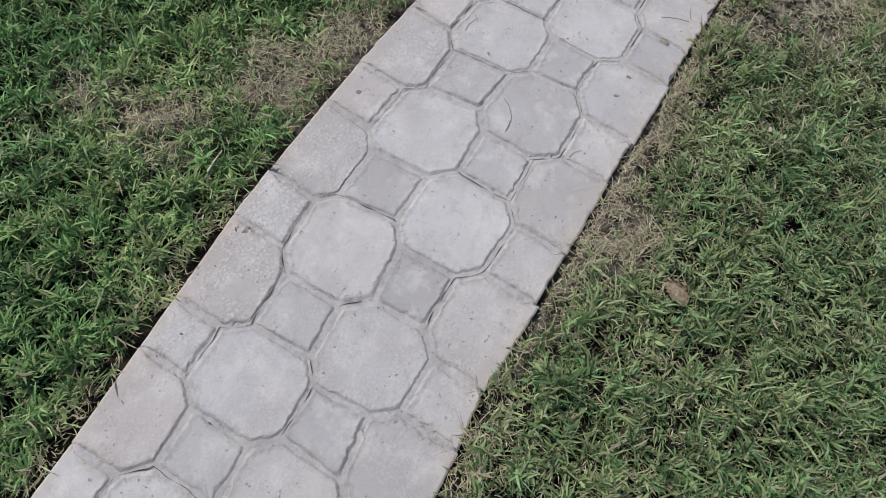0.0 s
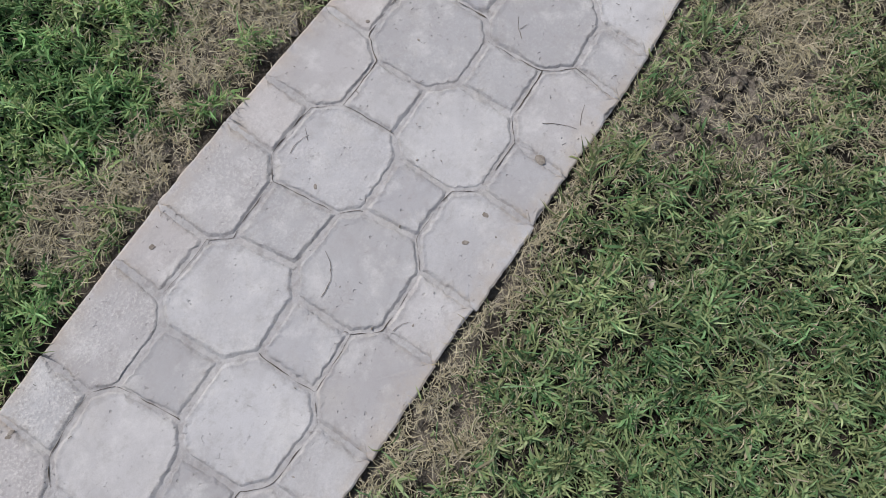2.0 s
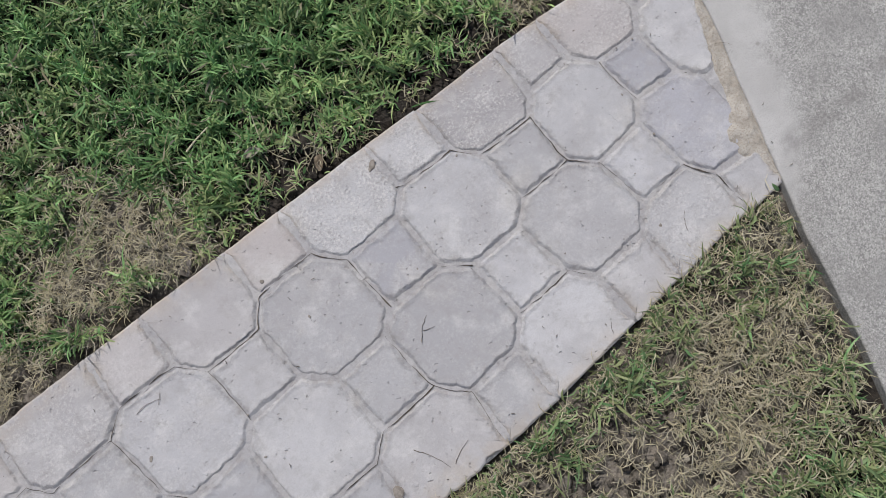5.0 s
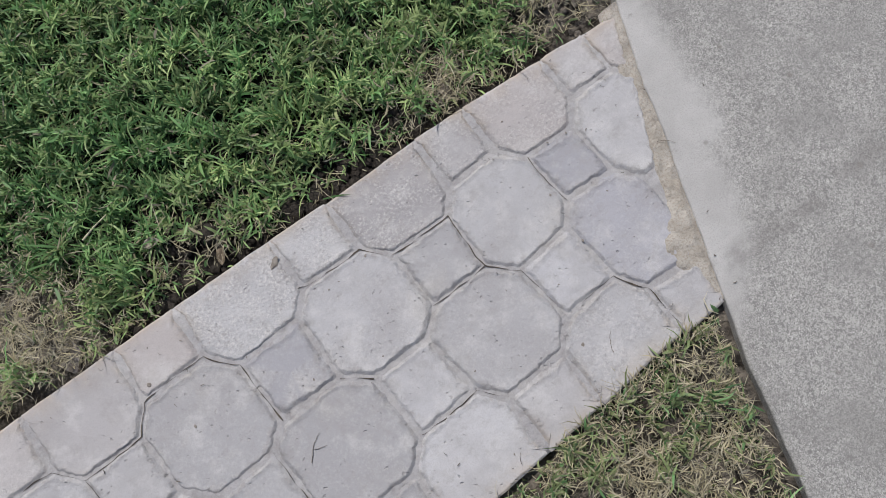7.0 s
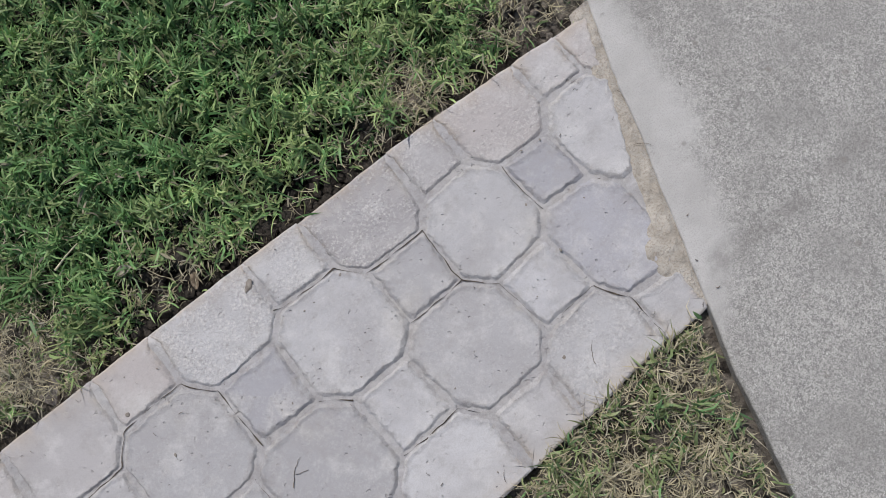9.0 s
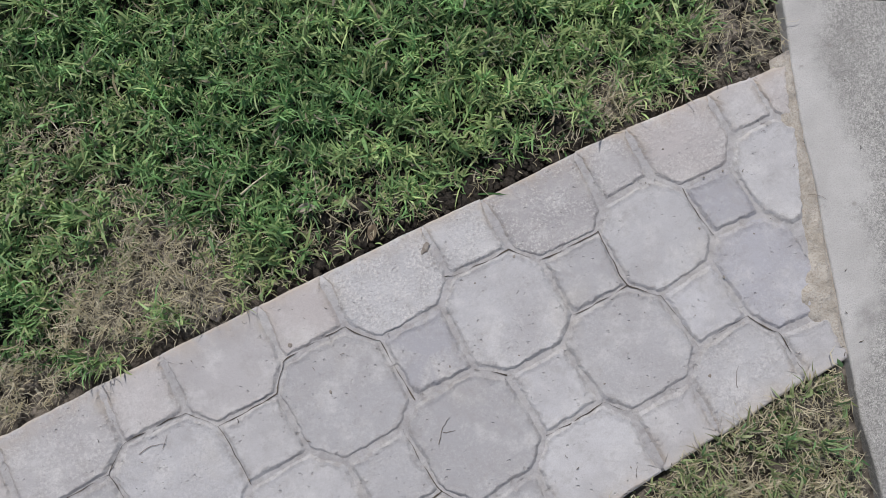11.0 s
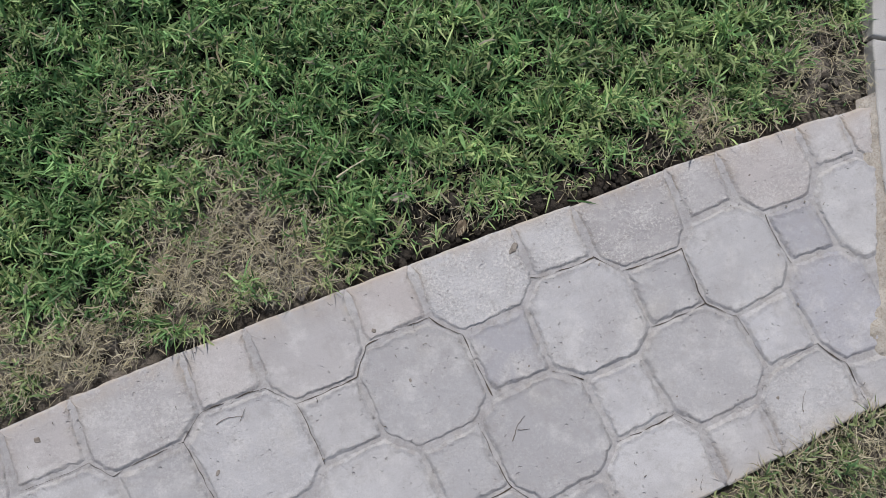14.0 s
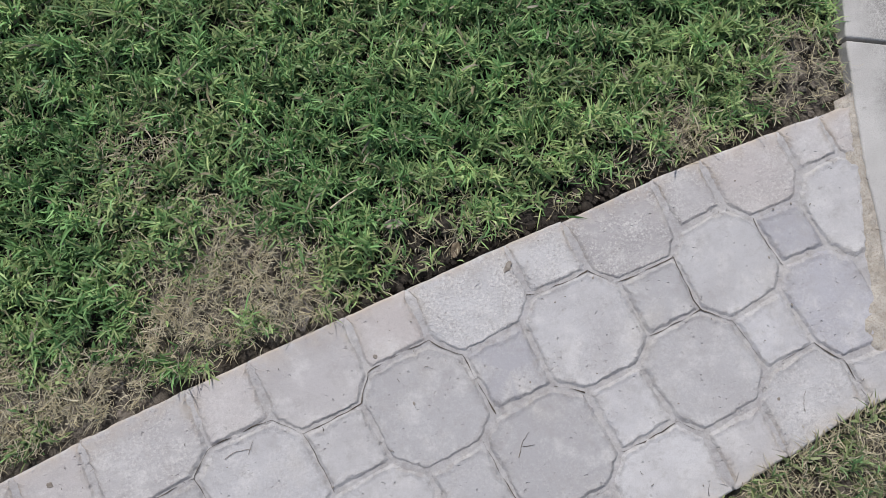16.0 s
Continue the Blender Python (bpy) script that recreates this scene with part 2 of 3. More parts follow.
OFFS.update({
    "-7,1,mm": (-11, -15), "-7,1,pm": (-18, -4), "-5,1,mm": (-22, 7), "-3,1,pm": (-5, 5), "-1,1,pm": (-9, 9), "-1,1,mm": (-18, 5),
    "3,1,pm": (-22, -5), "3,1,mm": (-13, -14), "5,1,pm": (-7, -2), "5,1,mm": (-5, -6)})


# dry or bare patches of the lawn: x, y, radius, dryness, bareness
PATCHES = (
    (-1.29, 0.72, 0.08, 0.8, 0.2), (-1.25, 0.53, 0.10, 1.0, 0.25), (-1.00, 0.40, 0.12, 1.0, 0.15), (-0.84, 0.34, 0.10, 1.0, 0.2),
    (0.09, -0.63, 0.17, 1.0, 0.85), (0.29, -0.72, 0.15, 0.85, 0.2), (0.48, -0.74, 0.20, 0.72, 0.05), (0.20, -0.97, 0.12, 0.75, 0.25),
    (-0.55, 0.42, 0.12, 1.0, 0.15), (-0.42, 0.44, 0.14, 1.0, 0.2), (-0.34, 0.34, 0.11, 1.0, 0.3), (-0.76, 0.31, 0.09, 1.0, 0.2),
    (0.60, 0.265, 0.07, 0.95, 0.4), (0.91, 0.28, 0.12, 1.0, 0.8), (-0.05, -0.56, 0.08, 0.9, 0.9), (-0.01, 0.30, 0.10, 0.7, 0.85),
    (0.35, 0.25, 0.09, 0.3, 0.97), (0.20, 0.26, 0.06, 0.3, 0.95), (0.46, 0.25, 0.06, 0.3, 0.95), (-0.09, 0.28, 0.07, 0.6, 0.85),
    (0.63, -0.50, 0.08, 0.9, 0.1), (0.06, -0.98, 0.22, 0.15, 0.0), (0.36, -0.57, 0.12, 0.8, 0.1), (0.55, -0.62, 0.12, 0.85, 0.1),
    (-0.43, 0.60, 0.05, 0.7, 0.2), (-0.50, 0.79, 0.09, 0.55, 0.0), (-0.90, -0.49, 0.11, 0.85, 0.2),
)
# taller green tufts: x, y, radius
TUFTS = ((-0.15, 0.33, 0.04), (0.46, -0.47, 0.09), (-0.28, -0.49, 0.10), (-0.02, -0.50, 0.05), (-0.60, 0.33, 0.04), (0.30, 0.40, 0.06),
         (0.15, -0.55, 0.05), (-1.05, 0.62, 0.07), (-1.55, 0.45, 0.08))


def along(table, v):
    return float(np.interp(v, [a for a, _ in table], [b for _, b in table]))


def left_edge(x):
    return along(EDGE_L, x)


def right_edge(x):
    return along(EDGE_R, x)


def slab_edge(y):
    return along(SLAB_EDGE, y)


def soil_rise(y):
    return 0.016 if y < -0.36 else 0.0


def mound(x, y):
    """How much the bare, trodden patches stand above the soil around them."""
    up = np.zeros(np.shape(x))
    for px, py, r, dry, bare in PATCHES:
        if dry > 0.85 and 0.15 < bare < 0.9:
            up = np.maximum(up, 0.016 * np.exp(-((x - px) ** 2 + (y - py) ** 2) / (1.4 * r * r)))
    return up


def bow(x):
    """The slight sideways bow of the laid path."""
    x = max(x, -2.2)
    return 0.014 - 0.020 * ((x + 0.6) / 1.2) ** 2 + along(SHIFT_Y, x)


def corner_place(word):
    """The even place of a pattern corner named by column, row and side."""
    i, j, c = word.split(",")
    return int(i) * P + (H if c[0] == "p" else -H), int(j) * P + (H if c[1] == "p" else -H)


OFF_AT = np.array([corner_place(w) for w in OFFS])
OFF_BY = np.array(list(OFFS.values())) * 0.001


def laid(x, y):
    """A point of the even pattern, as it was laid."""
    near = np.exp(-((OFF_AT - (x, y)) ** 2).sum(1) / 0.042 ** 2)
    dx, dy = (near[:, None] * OFF_BY).sum(0) / (near.sum() + 0.12)
    return Vector((x + along(SHIFT_X, x) + dx, y + bow(x) + dy))


def mesh_object(name, verts, faces, material, parent=None, label="", smooth=False):
    me = bpy.data.meshes.new(name)
    me.from_pydata(verts, [], faces)
    me.materials.append(material)
    if smooth:
        me.polygons.foreach_set("use_smooth", [True] * len(me.polygons))
    me.update()
    ob = new(name, me)
    ob.parent = parent
    if label:
        tagged(ob, label)
    return ob


def wobble(x, y, size, seed=0.0):
    return noise.noise((x * size, y * size, seed))


# ---- ground ----
def ground():
    near = np.linspace(-3.0, 3.0, 241)
    line = np.concatenate(([-400.0, -60.0, -12.0, -5.0], near, [5.0, 12.0, 60.0, 400.0]))
    n = len(line)
    verts = []
    for y in line:
        for x in line:
            z = SOIL_Z + soil_rise(y)
            if abs(x) < 4 and abs(y) < 4:
                z += 0.008 * wobble(x, y, 5.0, 3.0) + 0.004 * wobble(x, y, 19.0, 5.0) + float(mound(x, y))
            verts.append((float(x), float(y), z))
    faces = [(r * n + c, r * n + c + 1, (r + 1) * n + c + 1, (r + 1) * n + c) for r in range(n - 1) for c in range(n - 1)]
    ob = mesh_object("ground", verts, faces, SOIL, smooth=True)
    x, y = np.array([v[0] for v in verts]), np.array([v[1] for v in verts])
    pale = np.zeros(len(verts))
    for px, py, r, d, b in PATCHES:
        if d > 0.75:
            pale = np.maximum(pale, np.exp(-((x - px) ** 2 + (y - py) ** 2) / (1.2 * r * r)) * d)
    edge = np.interp(x, *zip(*EDGE_R)) - y
    pale = np.maximum(pale, 0.8 * np.exp(-((edge - 0.02) / 0.03) ** 2) * (x > -1.3))
    ob.data.attributes.new("pale", "FLOAT", "POINT").data.foreach_set("value", pale)
    return tagged(ob, "dark brown crumbly soil under the lawn", "soil", kind="structure")


ground()


# ---- concrete sidewalk slabs ----
CUT = (Vector((1.033, 0.313)), Vector((0.848, -0.531)).normalized())  # joint between the slabs


def slab(name, outline, label):
    bm = bmesh.new()
    top = [bm.verts.new((x, y, 0.0)) for x, y in outline]
    face = bm.faces.new(top)
    if face.normal.z < 0:
        face.normal_flip()
    got = bmesh.ops.extrude_face_region(bm, geom=[face])
    for v in got["geom"]:
        if isinstance(v, bmesh.types.BMVert):
            v.co.z -= 0.11
    bmesh.ops.recalc_face_normals(bm, faces=bm.faces)
    rim = [e for e in bm.edges if all(abs(v.co.z) < 1e-6 for v in e.verts)]
    bmesh.ops.bevel(bm, geom=rim, offset=0.005, segments=3, affect="EDGES", profile=0.5)
    me = bpy.data.meshes.new(name)
    bm.to_mesh(me)
    bm.free()
    me.materials.append(SLAB)
    return tagged(new(name, me), label, "sidewalk", kind="structure")


def slab_outlines():
    p, d = CUT
    gap = Vector((-d.y, d.x)) * 0.004
    lower, upper = [], []
    y = -5.0
    while y < 5.0:
        rough = 0.004 * wobble(y, 0.0, 9.0, 8.0) + 0.002 * wobble(y, 0.0, 40.0, 9.0)
        q = (slab_edge(y) + rough, y)
        (lower if y < p.y - 0.003 else upper).append(q)
        y += 0.02 if -1.2 < y < 0.9 else 0.2
    a, b = p - gap, p + gap
    low = lower + [tuple(a)]
    for k in range(1, 9):
        q = a + d * (1.3 * k / 8) + Vector((0, 0.004 * wobble(k, 0, 1.7)))
        low.append(tuple(q))
    low.append((lower[0][0] + 1.5, -5.0))
    up = upper + [(upper[-1][0] + 1.5, upper[-1][1])]
    for k in range(8, 0, -1):
        q = b + d * (1.3 * k / 8) + Vector((0, 0.004 * wobble(k, 0, 1.7)))
        up.append(tuple(q))
    up.append(tuple(b))
    return low, up


LOW, UP = slab_outlines()
slab("pavement_1", LOW, "grey concrete sidewalk slab with worn exposed aggregate")
slab("pavement_2", UP, "grey concrete sidewalk slab beyond a dark joint")

# ---- patterned path of cast concrete octagons and squares ----
path = tagged(new("path"), "pale grey cast concrete garden path of octagons and squares", "garden path", kind="structure")


def clip(poly, p, n):
    """The part of a convex polygon on the side of the line through p to which n points."""
    out = []
    for a, b in zip(poly, poly[1:] + poly[:1]):
        da, db = (a - p).dot(n), (b - p).dot(n)
        if da >= 0:
            out.append(a)
        if da * db < 0:
            out.append(a.lerp(b, da / (da - db)))
    return out


def cell(i, j):
    """The outline of one piece of the pattern, anticlockwise."""
    o = P - H
    if (i + j) % 2:
        pts = [(o, -H), (o, H), (H, o), (-H, o), (-o, H), (-o, -H), (-H, -o), (H, -o)]
        if j == 1:
            pts = [(o, -H), (o, 0.30), (-o, 0.30), (-o, -H), (-H, -o), (H, -o)]
        if j == -2:
            pts = [(o, -0.30), (o, H), (H, o), (-H, o), (-o, H), (-o, -0.30)]
    else:
        up, down = (0.30 if j == 1 else H), (0.30 if j == -2 else H)
        pts = [(H, -down), (H, up), (-H, up), (-H, -down)]
    poly = [laid(i * P + x, j * P + y) for x, y in pts]
    x = laid(i * P, 0).x
    if j == 1:
        slope = (left_edge(x + 0.1) - left_edge(x - 0.1)) / 0.2
        poly = clip(poly, Vector((x, left_edge(x))), Vector((slope, -1)).normalized())
    if j == -2:
        slope = (right_edge(x + 0.1) - right_edge(x - 0.1)) / 0.2
        poly = clip(poly, Vector((x, right_edge(x))), Vector((-slope, 1)).normalized())
    end = {(6, 1): (0.945, 0.154, -0.90, 0.43), (5, 1): (0.945, 0.154, -0.90, 0.43), (5, 0): (0.886, 0.020, -0.881, 0.473),
           (4, -1): (0.798, -0.139, -0.95, 0.313), (4, -2): (0.738, -0.385, -0.937, 0.349)}.get((i, j))
    if i > 4 and not end:
        return []
    if end and poly:
        poly = clip(poly, Vector(end[:2]), Vector(end[2:]))
    return poly


def shrink(poly, d):
    for a, b in list(zip(poly, poly[1:] + poly[:1])):
        e = (b - a)
        if e.length < 1e-5:
            continue
        e.normalize()
        n = Vector((-e.y, e.x))
        poly = clip(poly, a + n * d, n)
    return poly


def at_rim(p):
    return abs(p.y - left_edge(p.x)) < 0.012 or abs(p.y - right_edge(p.x)) < 0.012


def outline(poly, step=0.005):
    """Points round a polygon, with softened inner corners."""
    pts = []
    for a, b in zip(poly, poly[1:] + poly[:1]):
        n = max(1, round((b - a).length / step))
        pts += [a.lerp(b, k / n) for k in range(n)]
    for _ in range(2):
        pts = [p if at_rim(p) else pts[k - 1] * 0.25 + p * 0.5 + pts[(k + 1) % len(pts)] * 0.25 for k, p in enumerate(pts)]
    return pts


# how light and how warm single pieces are, by their place in the pattern
TONES = {(0, 0): (-0.6, -0.5), (0, -1): (-0.45, 0.1), (4, 0): (-0.7, -0.6), (2, 1): (-0.6, 0.3), (3, 0): (0.1, -0.1), (1, -2): (0.7, 0.0),
         (3, -1): (0.45, -0.4), (4, -1): (-0.1, -0.8), (-1, 1): (-0.1, 0.65), (-2, 1): (-0.15, 0.35), (3, 1): (-0.35, 0.3),
         (4, 1): (-0.1, 0.6), (5, 1): (0.1, 0.4), (2, 0): (-0.35, 0.1), (2, -1): (-0.15, 0.1), (0, 1): (0.3, 0.0), (1, 1): (0.25, 0.1),
         (-6, 0): (-0.35, 0.1), (-7, -1): (-0.5, -0.1), (-9, -1): (-0.4, -0.1), (-8, 0): (-0.2, 0.0), (6, 1): (0.0, 0.8),
         (-5, 1): (-0.1, 0.5), (-6, 1): (-0.25, 0.3), (-3, 1): (0.2, 0.5), (-10, 1): (-0.1, 0.5)}


# pieces whose skin has flaked and gone rough
SPALL = {(0, 1): 1.0, (1, 1): 0.9, (-7, 1): 0.9, (-8, 1): 0.7, (2, 1): 0.75, (3, 1): 0.6, (3, -2): 0.6, (-9, 1): 0.6, (-4, 1): 0.5,
         (-6, 1): 0.6, (4, 1): 0.5, (1, -2): 0.0, (3, 0): 0.1, (3, -1): 0.05, (-6, -1): 0.0, (-4, -1): 0.05, (-7, 0): 0.05, (-2, -1): 0.05}


def paver(i, j):
    rnd = random.Random(i * 31 + j * 7 + 5)
    poly = cell(i, j)
    if len(poly) < 3:
        return
    area = 0.5 * sum(a.cross(b) for a, b in zip(poly, poly[1:] + poly[:1]))
    if area < 0.0012:
        return
    poly = shrink(poly, rnd.uniform(0.0012, 0.0030))
    if len(poly) < 3:
        return
    mid = sum(poly, Vector((0, 0))) / len(poly)
    turn = Matrix.Rotation(radians(rnd.uniform(-0.3, 0.3)), 2)
    shift = Vector((rnd.uniform(-1, 1), rnd.uniform(-1, 1))) * 0.0012
    pts = [mid + turn @ (p - mid) + shift for p in outline(poly)]
    n = len(pts)
    lift, tip = rnd.uniform(-0.0008, 0.0010), Vector((rnd.uniform(-1, 1), rnd.uniform(-1, 1))) * 0.007
    outer = [at_rim(p) for p in pts]
    base = [mid + turn @ (p - mid) + shift for p in poly]
    reach = []
    for a, b in zip(base, base[1:] + base[:1]):
        e = b - a
        if e.length > 0.03:
            reach.append(abs((mid - a).cross(e.normalized())))
    reach = max(0.02, sum(reach) / max(1, len(reach)))
    inward = []
    for k in range(n):
        e = (pts[(k + 2) % n] - pts[k - 2]).normalized()
        inward.append(Vector((-e.y, e.x)))

    def inset(p, d):
        return p.lerp(mid, min(0.6, d / reach))

    verts, soil, joint = [], [], []
    rings = ((0.0, -0.050, 1.0, 1.0), (0.0, -0.0066, 1.0, 1.0), (0.0022, -0.0052, 1.0, 1.0), (0.0070, -0.0017, 1.0, 1.0),
             (0.0092, -0.0003, 0.9, 0.85), (0.0120, 0.0, 0.8, 0.6), (0.0190, 0.0, 0.65, 0.25))
    for d, z, s, g in rings:
        for k in range(n):
            p = pts[k]
            rag = 0.0022 * wobble(p.x, p.y, 130.0, 1.0) + 0.0026 * wobble(p.x, p.y, 60.0, 1.0) + 0.0022 * wobble(p.x, p.y, 22.0, 2.0)
            if outer[k]:
                rough = 0.5 + max(0.0, 1.8 * wobble(p.x, p.y, 3.0, 6.0)) + (0.8 if p.y < 0 else 0.0) + (2.2 if p.y < 0 and -0.62 < p.x < -0.02 else 0.0)
                chip = 0.0010 * wobble(p.x, p.y, 75.0, 1.0) + 0.0026 * wobble(p.x, p.y, 24.0, 2.0)
                q = inset(p, d * 0.45) + inward[k] * max(-0.001, chip * rough)
                h = z * (0.45 if z > -0.03 else 1)
            else:
                q = inset(p, d * (1 + 0.45 * wobble(p.x, p.y, 14.0, 4.0) + 0.35 * wobble(p.x, p.y, 70.0, 4.0))) + inward[k] * rag
                h = z
            h += lift + (q - mid).dot(tip) + (0.0008 * wobble(q.x, q.y, 30.0, 7.0) if d > 0 else 0)
            verts.append((q.x, q.y, h))
            rim = min(abs(p.y - left_edge(p.x)), abs(p.y - right_edge(p.x)))
            soil.append(s if outer[k] else g * max(0.0, 1 - rim / 0.11))
            joint.append(g if not outer[k] else 0.0)
    top = len(verts) - n
    for share, s in ((0.30, 0.35 if j == -2 and -6 < i < 1 else 0.12), (0.65, 0.0)):
        for k in range(n):
            a = verts[top + k]
            q = Vector(a[:2]).lerp(mid, share)
            verts.append((q.x, q.y, a[2] * (1 - share) + lift * share + 0.0010 * wobble(q.x, q.y, 18.0, 7.0)))
            soil.append(s if outer[k] else 0.0)
            joint.append(0.22 if share < 0.5 else 0.0)
    c = len(verts)
    verts.append((mid.x, mid.y, lift))
    soil.append(0.0)
    joint.append(0.0)
    faces = []
    for r in range(len(rings) + 1):
        for k in range(n):
            a, b = r * n + k, r * n + (k + 1) % n
            faces.append((a, b, b + n, a + n))
    top = (len(rings) + 1) * n
    faces += [(top + k, top + (k + 1) % n, c) for k in range(n)]
    ob = mesh_object("paver", verts, faces, PAVER, path, smooth=True)
    value, warm = TONES.get((i, j), (rnd.uniform(-0.35, 0.45), rnd.uniform(-0.35, 0.25) + (0.35 if j == 1 else 0.1 if j == -2 else 0)))
    for key, values in (("soil", soil), ("joint", joint), ("value", [value] * len(verts)), ("warm", [warm] * len(verts)),
                        ("spall", [SPALL.get((i, j), rnd.uniform(0.0, 0.35))] * len(verts))):
        ob.data.attributes.new(key, "FLOAT", "POINT").data.foreach_set("value", values)


def path_bed():
    verts, faces, cols = [], [], 43
    xs = np.concatenate((np.arange(-6.0, -2.4, 0.06), np.arange(-2.4, 0.99, 0.012)))
    for x in xs:
        lo, hi = right_edge(x) + 0.0035, left_edge(x) - 0.0035
        for k in range(cols):
            y = lo + (hi - lo) * min(1, max(0, (k - 1) / (cols - 3)))
            xx = min(x, slab_edge(y) - 0.02)
            rim = min(y - right_edge(x), left_edge(x) - y)
            z = -0.0044 + 0.0009 * max(0.0, 1 - max(0.0, rim - 0.07) / 0.03) + 0.0010 * wobble(xx, y, 35.0, 2.0) + 0.0012 * wobble(xx, y, 90.0, 3.0)
            if k in (0, cols - 1):
                z = -0.05
            verts.append((float(xx), y, z))
    for r in range(len(xs) - 1):
        for k in range(cols - 1):
            a = r * cols + k
            faces.append((a, a + cols, a + cols + 1, a + 1))
    ob = mesh_object("joint_groove", verts, faces, PAVER, path, "pale concrete grooves between the pieces", smooth=True)
    ob.data.attributes.new("joint", "FLOAT", "POINT").data.foreach_set("value", [0.8] * len(verts))
    ob.data.attributes.new("warm", "FLOAT", "POINT").data.foreach_set("value", [0.25] * len(verts))


def end_fill():
    """Sandy mortar wedge between the path's end and the sidewalk."""
    verts, faces, cols = [], [], 14
    ys = np.arange(-0.395, 0.205, 0.006)
    for y in ys:
        right = slab_edge(y) + 0.001
        left = right - (0.050 + 0.010 * wobble(y, 0, 14.0, 3.0) + 0.045 * math.exp(-((y + 0.26) / 0.045) ** 2))
        for k in range(cols):
            f = k / (cols - 1)
            x = left + (right - left) * f
            z = -0.0015 + 0.0028 * wobble(x, y, 45.0, 1.0) + 0.002 * wobble(x, y, 110.0, 1.0)
            z -= 0.007 * max(0.0, 1 - f * 5) + 0.004 * max(0.0, f * 5 - 4)
            z += 0.004 * math.exp(-((y + 0.26) / 0.05) ** 2) * (1 if 0.1 < f < 0.9 else 0)
            verts.append((x, float(y), z))
    for r in range(len(ys) - 1):
        for k in range(cols - 1):
            a = r * cols + k
            faces.append((a, a + 1, a + cols + 1, a + cols))
    mesh_object("mortar_fill", verts, faces, FILL, path, "tan sandy mortar along the sidewalk edge", smooth=True)


# joints that have opened, as runs of pattern corners: column, row, and the corner's sides
CRACKS = (
    "-13,1,mm -13,1,pm -12,0,mp -12,0,pp -11,1,mm -11,1,pm -10,0,mp",
    "-9,1,mm -9,1,pm -8,0,mp -8,0,pp -7,1,mm -7,1,pm -6,0,mp",
    "-5,1,mm -5,1,pm -4,0,mp -4,0,pp -3,1,mm -3,1,pm -2,0,mp -2,0,pp -1,1,mm -1,1,pm 0,0,mp 0,0,mm",
    "-7,-1,mm -7,-1,pm -6,-2,mp -6,-2,pp -5,-1,mm -5,-1,pm -4,-2,mp -4,-2,pp -3,-1,mm -3,-1,pm -2,-2,mp -2,-2,pp -1,-1,mm -1,-1,pm 0,-2,mp 0,-2,mm",
    "2,1,mm 2,0,mp 2,0,pp 2,0,pm 3,-1,mp 3,-1,mm 3,-1,pm 4,-2,mp 4,-2,mm", "-6,0,mm -6,0,mp", "-2,0,mp -2,0,mm", "0,1,pm 1,1,mm 1,1,pm 2,0,mp",
    "-4,0,pp -4,0,pm -3,-1,mp", "1,-1,pm 2,-2,mp", "1,-1,mm 1,-1,pm", "4,0,mm 4,0,mp", "-5,-1,mp -5,-1,mm", "0,0,pm 1,-1,mp", "2,0,mm 2,0,pm",
    "-8,0,pm -7,-1,mp", "-9,-1,mp -9,-1,pp -8,0,mm", "-10,0,mp -10,0,mm", "-1,-1,pm -1,-1,pp",
)


def joint_cracks():
    """Thin dark lines of dirt where joints have opened."""
    rnd = random.Random(11)
    verts, faces = [], []
    for run in CRACKS:
        nodes = []
        for word in run.split():
            i, j, c = word.split(",")
            nodes.append(laid(int(i) * P + (H if c[0] == "p" else -H), int(j) * P + (H if c[1] == "p" else -H)))
        for a, b in zip(nodes, nodes[1:]):
            e = (b - a).normalized()
            across = Vector((-e.y, e.x))
            steps = max(5, int((b - a).length / 0.004))
            wide, row, off = rnd.uniform(0.0005, 0.0011), [], across * rnd.choice((-0.0035, -0.002, 0.0, 0.002, 0.0035))
            for k in range(steps + 1):
                q = a.lerp(b, k / steps) + off * max(0.0, math.sin(math.pi * k / steps)) ** 0.5
                q += Vector((wobble(q.x, q.y, 38.0, 3.0), wobble(q.x, q.y, 38.0, 9.0))) * 0.0028
                w = wide * max(0.04, 0.6 + 1.9 * wobble(q.x, q.y, 30.0, 5.0))
                row.append((q - across * w, q + across * w))
            base = len(verts)
            for s1, s2 in row:
                verts += [(s1.x, s1.y, -0.0026), (s2.x, s2.y, -0.0026)]
            faces += [(base + 2 * k, base + 2 * k + 2, base + 2 * k + 3, base + 2 * k + 1) for k in range(len(row) - 1)]
    tagged(mesh_object("joint_crack", verts, faces, DIRT, path, "thin dark cracks along the joints"), kind="stuff")


path_bed()
end_fill()
joint_cracks()
for i in range(-33, 7):
    for j in range(-2, 2):
        paver(i, j)

